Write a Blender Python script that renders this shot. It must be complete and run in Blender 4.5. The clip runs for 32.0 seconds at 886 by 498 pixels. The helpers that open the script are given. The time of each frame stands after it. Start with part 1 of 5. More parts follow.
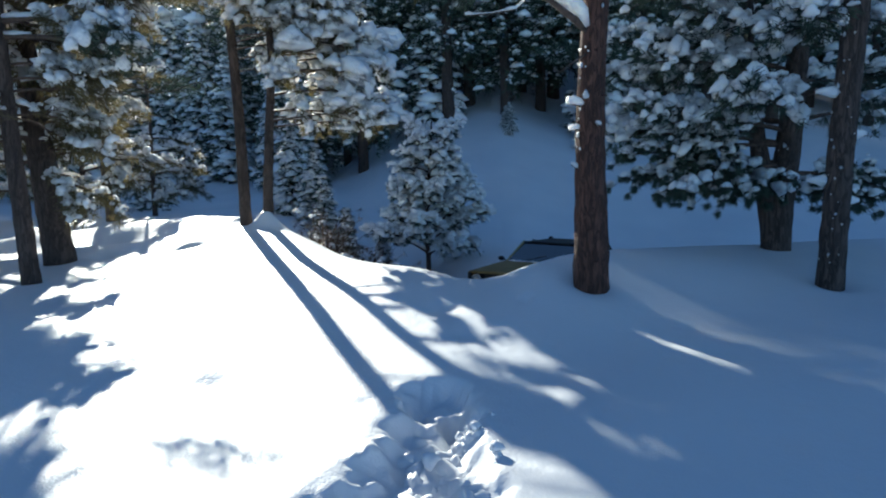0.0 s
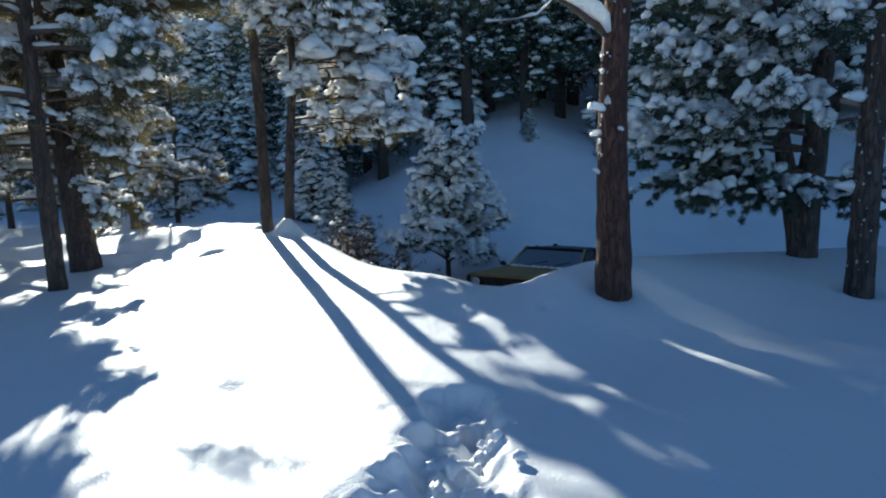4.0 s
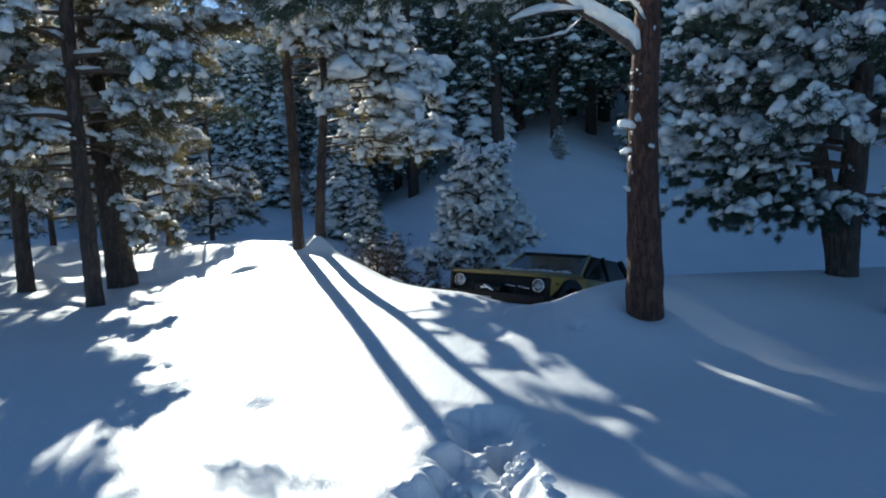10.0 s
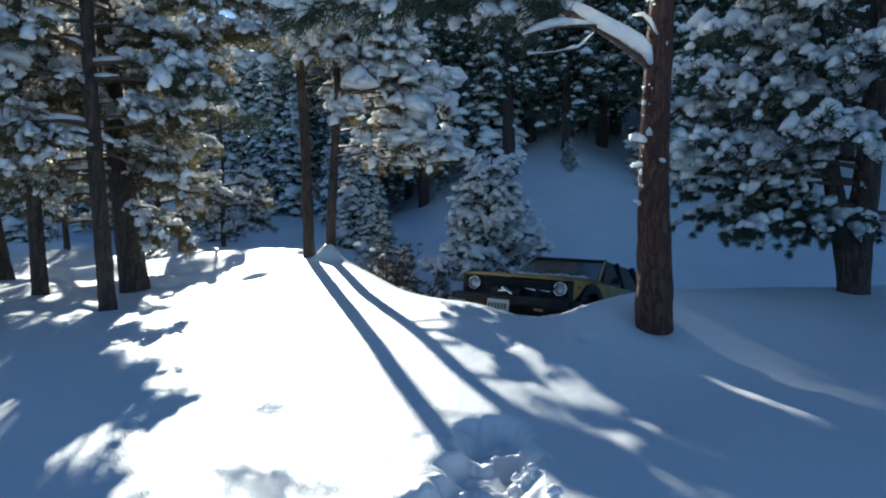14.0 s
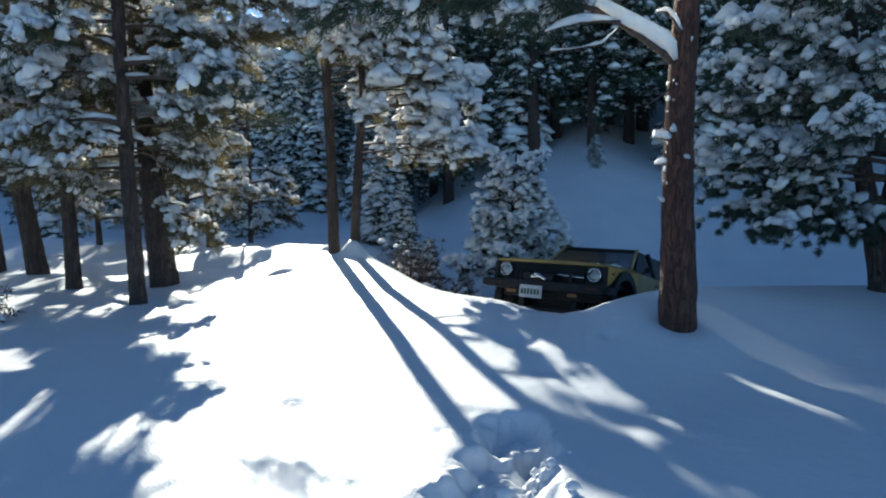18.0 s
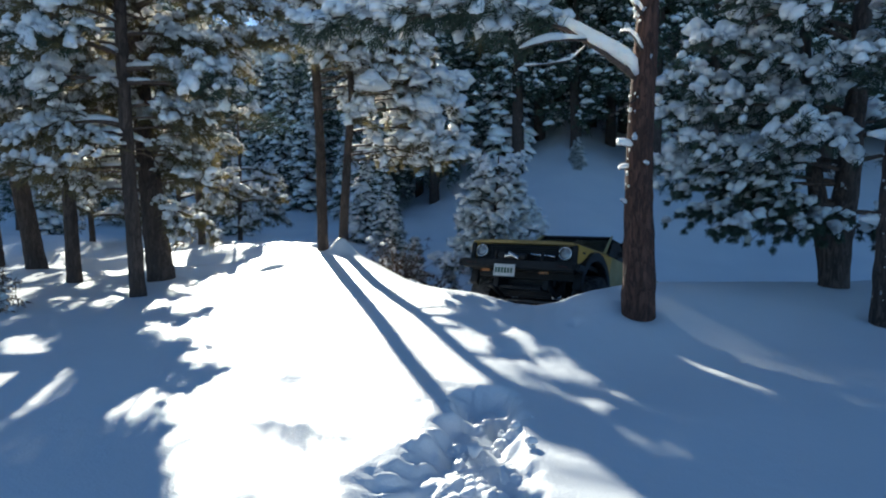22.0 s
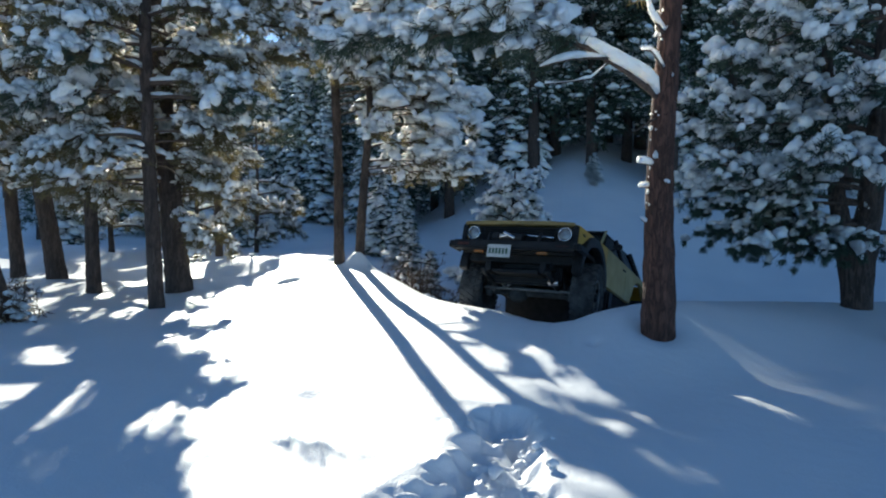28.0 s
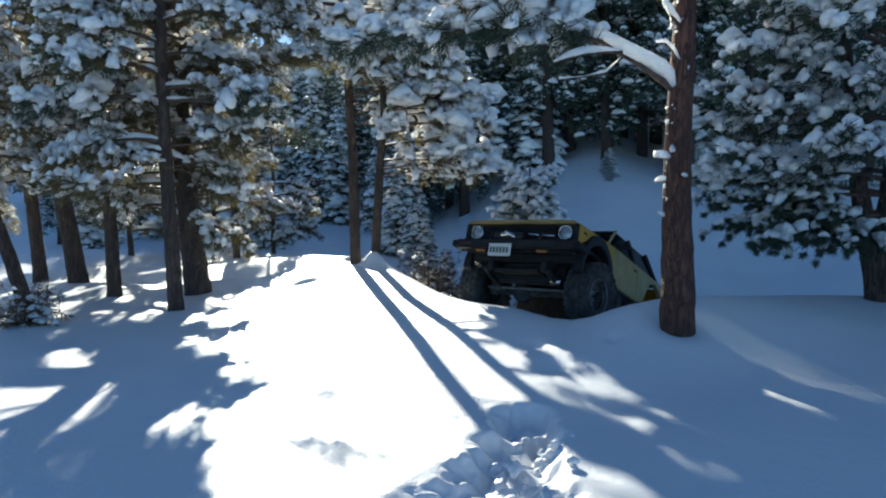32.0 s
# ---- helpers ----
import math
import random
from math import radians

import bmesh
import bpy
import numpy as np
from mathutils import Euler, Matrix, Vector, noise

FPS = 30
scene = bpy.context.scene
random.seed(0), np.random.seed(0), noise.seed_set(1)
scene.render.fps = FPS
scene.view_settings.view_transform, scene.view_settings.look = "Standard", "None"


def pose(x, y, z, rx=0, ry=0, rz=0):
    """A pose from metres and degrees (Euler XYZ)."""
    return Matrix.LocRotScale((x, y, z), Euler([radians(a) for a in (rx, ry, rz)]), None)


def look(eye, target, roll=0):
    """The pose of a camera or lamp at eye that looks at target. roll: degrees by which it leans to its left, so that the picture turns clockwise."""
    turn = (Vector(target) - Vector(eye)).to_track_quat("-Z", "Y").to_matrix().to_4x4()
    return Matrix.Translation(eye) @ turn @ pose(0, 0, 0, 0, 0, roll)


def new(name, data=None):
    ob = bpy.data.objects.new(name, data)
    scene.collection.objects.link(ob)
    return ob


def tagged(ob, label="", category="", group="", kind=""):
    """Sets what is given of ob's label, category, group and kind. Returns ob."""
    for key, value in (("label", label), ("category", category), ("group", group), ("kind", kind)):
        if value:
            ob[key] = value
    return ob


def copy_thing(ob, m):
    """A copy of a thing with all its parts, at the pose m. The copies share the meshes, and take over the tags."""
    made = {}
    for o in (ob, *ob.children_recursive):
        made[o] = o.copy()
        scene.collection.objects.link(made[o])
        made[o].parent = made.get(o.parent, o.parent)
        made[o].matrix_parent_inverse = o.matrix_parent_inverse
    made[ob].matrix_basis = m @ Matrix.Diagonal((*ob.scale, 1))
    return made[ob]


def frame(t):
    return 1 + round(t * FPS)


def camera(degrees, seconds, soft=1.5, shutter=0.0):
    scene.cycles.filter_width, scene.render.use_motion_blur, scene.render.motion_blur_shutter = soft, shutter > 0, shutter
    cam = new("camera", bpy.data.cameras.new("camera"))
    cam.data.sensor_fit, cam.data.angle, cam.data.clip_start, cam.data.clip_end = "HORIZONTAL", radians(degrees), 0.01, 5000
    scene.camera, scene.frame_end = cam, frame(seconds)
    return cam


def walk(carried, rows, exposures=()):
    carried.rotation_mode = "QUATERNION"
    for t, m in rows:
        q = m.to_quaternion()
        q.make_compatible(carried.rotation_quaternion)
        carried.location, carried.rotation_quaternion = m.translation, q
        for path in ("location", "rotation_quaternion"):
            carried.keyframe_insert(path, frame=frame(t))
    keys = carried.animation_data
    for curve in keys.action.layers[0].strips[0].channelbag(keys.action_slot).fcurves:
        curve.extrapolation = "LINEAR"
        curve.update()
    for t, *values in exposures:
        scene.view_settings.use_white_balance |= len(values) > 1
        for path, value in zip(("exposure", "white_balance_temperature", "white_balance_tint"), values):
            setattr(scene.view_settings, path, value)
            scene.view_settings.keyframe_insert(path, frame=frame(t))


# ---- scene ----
cam = camera(68.9, 32.0, soft=2.05)
PATH = [
    (0, (0.69, 0.713, 1.159), (0.548, 2.69, 0.892), -0.5),
    (0.5, (0.687, 0.729, 1.153), (0.532, 2.704, 0.879), -0.4),
    (1, (0.681, 0.72, 1.16), (0.519, 2.696, 0.9), -0.5),
    (1.5, (0.681, 0.725, 1.157), (0.51, 2.699, 0.888), -0.6),
    (2, (0.678, 0.719, 1.156), (0.492, 2.691, 0.88), -0.8),
    (2.5, (0.672, 0.721, 1.159), (0.475, 2.693, 0.885), -0.7),
    (4.5, (0.676, 0.723, 1.157), (0.471, 2.698, 0.916), -0.8),
    (5, (0.679, 0.731, 1.16), (0.438, 2.699, 0.901), -1.1),
    (5.5, (0.684, 0.76, 1.151), (0.434, 2.73, 0.91), -1.1),
    (6, (0.678, 0.736, 1.156), (0.418, 2.705, 0.92), -1.1),
    (6.5, (0.678, 0.728, 1.163), (0.416, 2.697, 0.93), -1.3),
    (7, (0.685, 0.742, 1.152), (0.392, 2.708, 0.924), -1.3),
    (7.5, (0.689, 0.722, 1.163), (0.387, 2.686, 0.934), -1.8),
    (8, (0.698, 0.715, 1.164), (0.405, 2.682, 0.95), -1.6),
    (8.5, (0.696, 0.714, 1.166), (0.397, 2.681, 0.96), -1.3),
    (9, (0.698, 0.716, 1.171), (0.409, 2.686, 0.985), -1.7),
    (9.5, (0.694, 0.732, 1.166), (0.405, 2.701, 0.967), -1.4),
    (10, (0.69, 0.736, 1.167), (0.396, 2.705, 0.975), -0.9),
    (10.5, (0.688, 0.741, 1.164), (0.396, 2.712, 0.99), -0.5),
    (11, (0.679, 0.732, 1.169), (0.392, 2.704, 0.996), -0.2),
    (11.5, (0.675, 0.723, 1.173), (0.382, 2.694, 1.001), -0.0),
    (12, (0.668, 0.712, 1.173), (0.385, 2.685, 1.0), 0.1),
    (12.5, (0.684, 0.719, 1.164), (0.395, 2.691, 0.999), 0.0),
    (13, (0.685, 0.72, 1.166), (0.372, 2.688, 1.0), 0.0),
    (13.5, (0.681, 0.717, 1.169), (0.344, 2.682, 1.005), -0.0),
    (14, (0.686, 0.703, 1.17), (0.364, 2.67, 1.01), 0.0),
    (14.5, (0.683, 0.715, 1.169), (0.346, 2.679, 1.001), -0.1),
    (16.5, (0.674, 0.731, 1.176), (0.331, 2.693, 0.992), 0.0),
    (17, (0.673, 0.716, 1.174), (0.33, 2.678, 0.994), -0.1),
    (17.5, (0.687, 0.707, 1.177), (0.334, 2.669, 1.017), -0.2),
    (18, (0.715, 0.675, 1.169), (0.317, 2.627, 0.999), 0.0),
    (18.5, (0.71, 0.618, 1.182), (0.316, 2.574, 1.05), -0.5),
    (19, (0.685, 0.53, 1.171), (0.338, 2.495, 1.043), -0.6),
    (19.5, (0.707, 0.449, 1.186), (0.366, 2.418, 1.096), 0.0),
    (20, (0.795, 0.355, 1.181), (0.483, 2.327, 1.058), 0.7),
    (20.5, (0.82, 0.302, 1.187), (0.495, 2.27, 1.037), 0.4),
    (21, (0.797, 0.207, 1.19), (0.493, 2.178, 1.035), -0.2),
    (21.5, (0.834, 0.193, 1.183), (0.464, 2.154, 1.048), 1.0),
    (22, (0.849, 0.165, 1.176), (0.493, 2.125, 1.006), 0.4),
    (22.5, (0.822, 0.178, 1.183), (0.482, 2.143, 1.038), 0.2),
    (23, (0.803, 0.188, 1.182), (0.504, 2.161, 1.05), 1.0),
    (23.5, (0.799, 0.198, 1.19), (0.478, 2.167, 1.056), 1.0),
    (24, (0.796, 0.179, 1.194), (0.493, 2.151, 1.06), 0.8),
    (24.5, (0.808, 0.17, 1.2), (0.504, 2.143, 1.07), 0.6),
    (25, (0.8, 0.17, 1.194), (0.491, 2.142, 1.067), 0.5),
    (25.5, (0.798, 0.184, 1.188), (0.469, 2.152, 1.055), 0.6),
    (27.5, (0.801, 0.193, 1.195), (0.419, 2.152, 1.068), 0.5),
    (28, (0.801, 0.166, 1.201), (0.403, 2.122, 1.072), 1.0),
    (28.5, (0.805, 0.151, 1.198), (0.365, 2.097, 1.061), 1.2),
    (29, (0.792, 0.15, 1.192), (0.351, 2.096, 1.061), 1.2),
    (29.5, (0.778, 0.148, 1.208), (0.318, 2.089, 1.071), 1.2),
    (30, (0.775, 0.147, 1.211), (0.319, 2.09, 1.073), 1.4),
    (30.5, (0.787, 0.167, 1.204), (0.316, 2.106, 1.069), 1.3),
    (31, (0.785, 0.159, 1.209), (0.335, 2.104, 1.079), 0.3),
    (31.5, (0.795, 0.16, 1.204), (0.346, 2.105, 1.077), 0.2),
    (32, (0.795, 0.175, 1.199), (0.35, 2.12, 1.065), 0.0),
]
EXPOSURE = 1.38
walk(cam, [(t, look(eye, target, roll)) for t, eye, target, roll in PATH], [(t, EXPOSURE + e, k, 0.0) for t, e, k in ((0.0, 0.08, 5640), (1.0, -0.03, 5640), (5.0, -0.09, 5600), (8.0, -0.25, 5560), (13.0, -0.15, 5580), (17.0, 0.0, 5680), (24.0, 0.08, 5800), (29.0, 0.17, 5850), (32.0, 0.15, 5850))])

# ---- light ----
SUN_AZ, SUN_EL = -26.6, 20.0
world = bpy.data.worlds.new("world")
scene.world = world
world.use_nodes = True
wn = world.node_tree.nodes
sky = wn.new("ShaderNodeTexSky")
sky.sky_type, sky.sun_disc = "NISHITA", False
sky.sun_elevation, sky.sun_rotation = radians(SUN_EL), radians(SUN_AZ % 360)
sky.altitude = 2500
sky.air_density, sky.dust_density, sky.ozone_density = 1.0, 0.4, 3.0
deep = wn.new("ShaderNodeMix")
deep.data_type, deep.blend_type, deep.clamp_result = "RGBA", "MULTIPLY", False
deep.inputs[0].default_value, deep.inputs[7].default_value = 1.0, (0.98, 1.0, 1.03, 1)
world.node_tree.links.new(sky.outputs[0], deep.inputs[6])
world.node_tree.links.new(deep.outputs[2], wn["Background"].inputs[0])
wn["Background"].inputs[1].default_value = 0.055
sun = new("sun", bpy.data.lights.new("sun", "SUN"))
sun.data.energy, sun.data.angle, sun.data.color = 4.0, radians(0.5), (1.0, 0.88, 0.72)
S = Vector((math.sin(radians(SUN_AZ)) * math.cos(radians(SUN_EL)), math.cos(radians(SUN_AZ)) * math.cos(radians(SUN_EL)), math.sin(radians(SUN_EL))))
sun.matrix_world = look(S * 60, (0, 0, 0))

# ---- materials ----


def material(name, low, high, scale=8.0, rough=0.7, metal=0.0, bump=0.0, bump_scale=40.0, fine=0.0, island=0.0, translucent=0.0, glow=(1, 1, 1), random_object=0.0, stretch=(1, 1, 1)):
    """A node material: two colours mixed by noise at two scales, with relief; island or random_object vary it piece by piece."""
    m = bpy.data.materials.new(name)
    m.use_nodes = True
    n, link = m.node_tree.nodes, m.node_tree.links
    p = n["Principled BSDF"]
    co = n.new("ShaderNodeTexCoord")
    mp = n.new("ShaderNodeMapping")
    mp.inputs["Scale"].default_value = stretch
    link.new(co.outputs["Object"], mp.inputs[0])
    big = n.new("ShaderNodeTexNoise")
    big.inputs["Scale"].default_value, big.inputs["Detail"].default_value = scale, 6.0
    link.new(mp.outputs[0], big.inputs[0])
    mix = n.new("ShaderNodeMix")
    mix.data_type = "RGBA"
    mix.inputs[6].default_value, mix.inputs[7].default_value = (*low, 1), (*high, 1)
    ramp = n.new("ShaderNodeMapRange")
    ramp.inputs[1].default_value, ramp.inputs[2].default_value = 0.32, 0.68
    link.new(big.outputs[0], ramp.inputs[0])
    fac = ramp.outputs[0]
    if island or random_object:
        src = n.new("ShaderNodeNewGeometry") if island else n.new("ShaderNodeObjectInfo")
        blend = n.new("ShaderNodeMix")
        blend.inputs[0].default_value = island or random_object
        link.new(fac, blend.inputs[2])
        link.new(src.outputs["Random Per Island" if island else "Random"], blend.inputs[3])
        fac = blend.outputs[0]
    link.new(fac, mix.inputs[0])
    link.new(mix.outputs[2], p.inputs["Base Color"])
    p.inputs["Roughness"].default_value, p.inputs["Metallic"].default_value = rough, metal
    if bump:
        small = n.new("ShaderNodeTexNoise")
        small.inputs["Scale"].default_value, small.inputs["Detail"].default_value = bump_scale, 5.0
        link.new(mp.outputs[0], small.inputs[0])
        b = n.new("ShaderNodeBump")
        b.inputs["Strength"].default_value, b.inputs["Distance"].default_value = 1.0, bump
        link.new(small.outputs[0], b.inputs["Height"])
        if fine:
            grit = n.new("ShaderNodeTexNoise")
            grit.inputs["Scale"].default_value = bump_scale * 7
            link.new(mp.outputs[0], grit.inputs[0])
            b2 = n.new("ShaderNodeBump")
            b2.inputs["Distance"].default_value = fine
            link.new(grit.outputs[0], b2.inputs["Height"])
            link.new(b.outputs[0], b2.inputs["Normal"])
            b = b2
        link.new(b.outputs[0], p.inputs["Normal"])
    if translucent:
        tr = n.new("ShaderNodeBsdfTranslucent")
        thin = n.new("ShaderNodeMix")
        thin.data_type, thin.blend_type, thin.clamp_result = "RGBA", "MULTIPLY", False
        thin.inputs[0].default_value, thin.inputs[7].default_value = 1.0, (*glow, 1)
        link.new(mix.outputs[2], thin.inputs[6])
        link.new(thin.outputs[2], tr.inputs[0])
        ms = n.new("ShaderNodeMixShader")
        ms.inputs[0].default_value = translucent
        link.new(p.outputs[0], ms.inputs[1])
        link.new(tr.outputs[0], ms.inputs[2])
        link.new(ms.outputs[0], n["Material Output"].inputs[0])
    return m


def bark_material(name, plate, crack, scale):
    """Plated bark: stretched cells with dark cracks between, and flakes of two tones."""
    m = bpy.data.materials.new(name)
    m.use_nodes = True
    n, link = m.node_tree.nodes, m.node_tree.links
    p = n["Principled BSDF"]
    co, mp = n.new("ShaderNodeTexCoord"), n.new("ShaderNodeMapping")
    mp.inputs["Scale"].default_value = (scale, scale, scale * 0.2)
    link.new(co.outputs["Object"], mp.inputs[0])
    warp = n.new("ShaderNodeTexNoise")
    warp.inputs["Scale"].default_value, warp.inputs["Detail"].default_value = 1.1, 8
    link.new(mp.outputs[0], warp.inputs[0])
    add = n.new("ShaderNodeMix")
    add.data_type, add.blend_type = "RGBA", "ADD"
    add.inputs[0].default_value = 1.0
    add.clamp_result = False
    link.new(mp.outputs[0], add.inputs[6])
    link.new(warp.outputs["Color"], add.inputs[7])
    fissure = n.new("ShaderNodeTexNoise")
    fissure.inputs["Scale"].default_value, fissure.inputs["Detail"].default_value, fissure.inputs["Distortion"].default_value = 0.55, 5, 0.6
    link.new(mp.outputs[0], fissure.inputs["Vector"])
    half = n.new("ShaderNodeMath")
    half.operation = "SUBTRACT"
    half.inputs[1].default_value = 0.5
    link.new(fissure.outputs[0], half.inputs[0])
    cell = n.new("ShaderNodeMath")
    cell.operation = "ABSOLUTE"
    link.new(half.outputs[0], cell.inputs[0])
    tone = n.new("ShaderNodeTexVoronoi")
    tone.inputs["Scale"].default_value = 1.0
    link.new(add.outputs[2], tone.inputs["Vector"])
    grain = n.new("ShaderNodeTexNoise")
    grain.inputs["Scale"].default_value, grain.inputs["Detail"].default_value = 7.0, 6
    link.new(mp.outputs[0], grain.inputs[0])
    r = n.new("ShaderNodeMapRange")
    r.inputs[1].default_value, r.inputs[2].default_value = 0.0, 0.055
    link.new(cell.outputs[0], r.inputs[0])
    m1 = n.new("ShaderNodeMix")
    m1.data_type = "RGBA"
    m1.inputs[6].default_value = (*[c * 0.55 for c in plate], 1)
    m1.inputs[7].default_value = (*[min(c * 1.45, 1) for c in plate], 1)
    link.new(grain.outputs[0], m1.inputs[0])
    m2 = n.new("ShaderNodeMix")
    m2.data_type, m2.blend_type = "RGBA", "OVERLAY"
    m2.inputs[0].default_value = 0.45
    bw = n.new("ShaderNodeRGBToBW")
    link.new(tone.outputs["Color"], bw.inputs[0])
    link.new(m1.outputs[2], m2.inputs[6])
    link.new(bw.outputs[0], m2.inputs[7])
    m3 = n.new("ShaderNodeMix")
    m3.data_type = "RGBA"
    m3.inputs[6].default_value = (*[0.5 * a + 0.38 * b for a, b in zip(crack, plate)], 1)
    link.new(r.outputs[0], m3.inputs[0])
    link.new(m2.outputs[2], m3.inputs[7])
    link.new(m3.outputs[2], p.inputs["Base Color"])
    p.inputs["Roughness"].default_value = 0.9
    h = n.new("ShaderNodeMath")
    h.operation = "MULTIPLY_ADD"
    h.inputs[1].default_value = 0.35
    link.new(grain.outputs[0], h.inputs[0])
    link.new(r.outputs[0], h.inputs[2])
    b = n.new("ShaderNodeBump")
    b.inputs["Distance"].default_value = 0.02
    link.new(h.outputs[0], b.inputs["Height"])
    link.new(b.outputs[0], p.inputs["Normal"])
    return m


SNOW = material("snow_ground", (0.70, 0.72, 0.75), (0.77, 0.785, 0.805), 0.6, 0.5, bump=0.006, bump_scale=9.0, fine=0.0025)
# snow on the boughs: its warm tint stands in for bounced and scattered sunlight
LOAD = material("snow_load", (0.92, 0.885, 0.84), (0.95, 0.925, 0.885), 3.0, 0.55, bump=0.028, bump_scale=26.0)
lp = LOAD.node_tree.nodes["Principled BSDF"]
lp.inputs["Subsurface Weight"].default_value, lp.inputs["Subsurface Scale"].default_value = 0.9, 2.0
lp.inputs["Subsurface Radius"].default_value = (0.07, 0.064, 0.056)
NEEDLE = material("pine_needles", (0.05, 0.052, 0.031), (0.148, 0.136, 0.07), 2.0, 0.55, island=0.6, translucent=0.42, glow=(2.2, 1.85, 1.4))
SPRUCE = material("spruce_needles", (0.03, 0.05, 0.035), (0.07, 0.10, 0.06), 2.0, 0.55, island=0.6, translucent=0.2)
BARK = bark_material("bark_red", (0.12, 0.055, 0.036), (0.04, 0.022, 0.016), 46.0)
BARK_DARK = bark_material("bark_dark", (0.085, 0.06, 0.048), (0.03, 0.022, 0.018), 36.0)
TWIG = material("twig_bark", (0.05, 0.035, 0.027), (0.12, 0.08, 0.06), 30.0, 0.9, bump=0.004, bump_scale=60)
DEADWOOD = material("dead_shrub", (0.07, 0.045, 0.03), (0.17, 0.11, 0.07), 25.0, 0.9)

# ---- mesh helpers ----
RNG = np.random.default_rng(7)


def ico(level):
    bm = bmesh.new()
    bmesh.ops.create_icosphere(bm, subdivisions=level, radius=1)
    v = np.array([p.co[:] for p in bm.verts])
    f = np.array([[p.index for p in q.verts] for q in bm.faces])
    bm.free()
    return v, f


def lump_templates(level, count, seed):
    """Lumps of settled snow: rounded on top, flatter below, with an uneven outline."""
    r, out = np.random.default_rng(seed), []
    v0, f = ico(level)
    for _ in range(count):
        v = v0.copy()
        off = r.uniform(0, 50, 3)
        w = np.array([noise.noise(Vector(p * 1.3 + off)) + 0.45 * noise.noise(Vector(p * 3.1 + off)) for p in v])
        v *= (1 + 0.38 * w)[:, None]
        # fingers that sag between the needles
        phi, k = np.arctan2(v[:, 1], v[:, 0]), int(r.integers(3, 6))
        flat_ = np.hypot(v[:, 0], v[:, 1])
        lobe = np.cos(k * phi + r.uniform(0, 6.28)) * np.clip(flat_, 0, 1.2) ** 2
        v[:, :2] *= (1 + 0.16 * lobe)[:, None]
        v[:, 2] -= 0.16 * lobe + 0.22 * flat_ ** 2
        v[:, 2] = np.where(v[:, 2] < 0, v[:, 2] * 0.55, v[:, 2])
        out.append(v)
    return out, f


LUMPS = {level: lump_templates(level, 9, 3 + level) for level in (1, 2)}


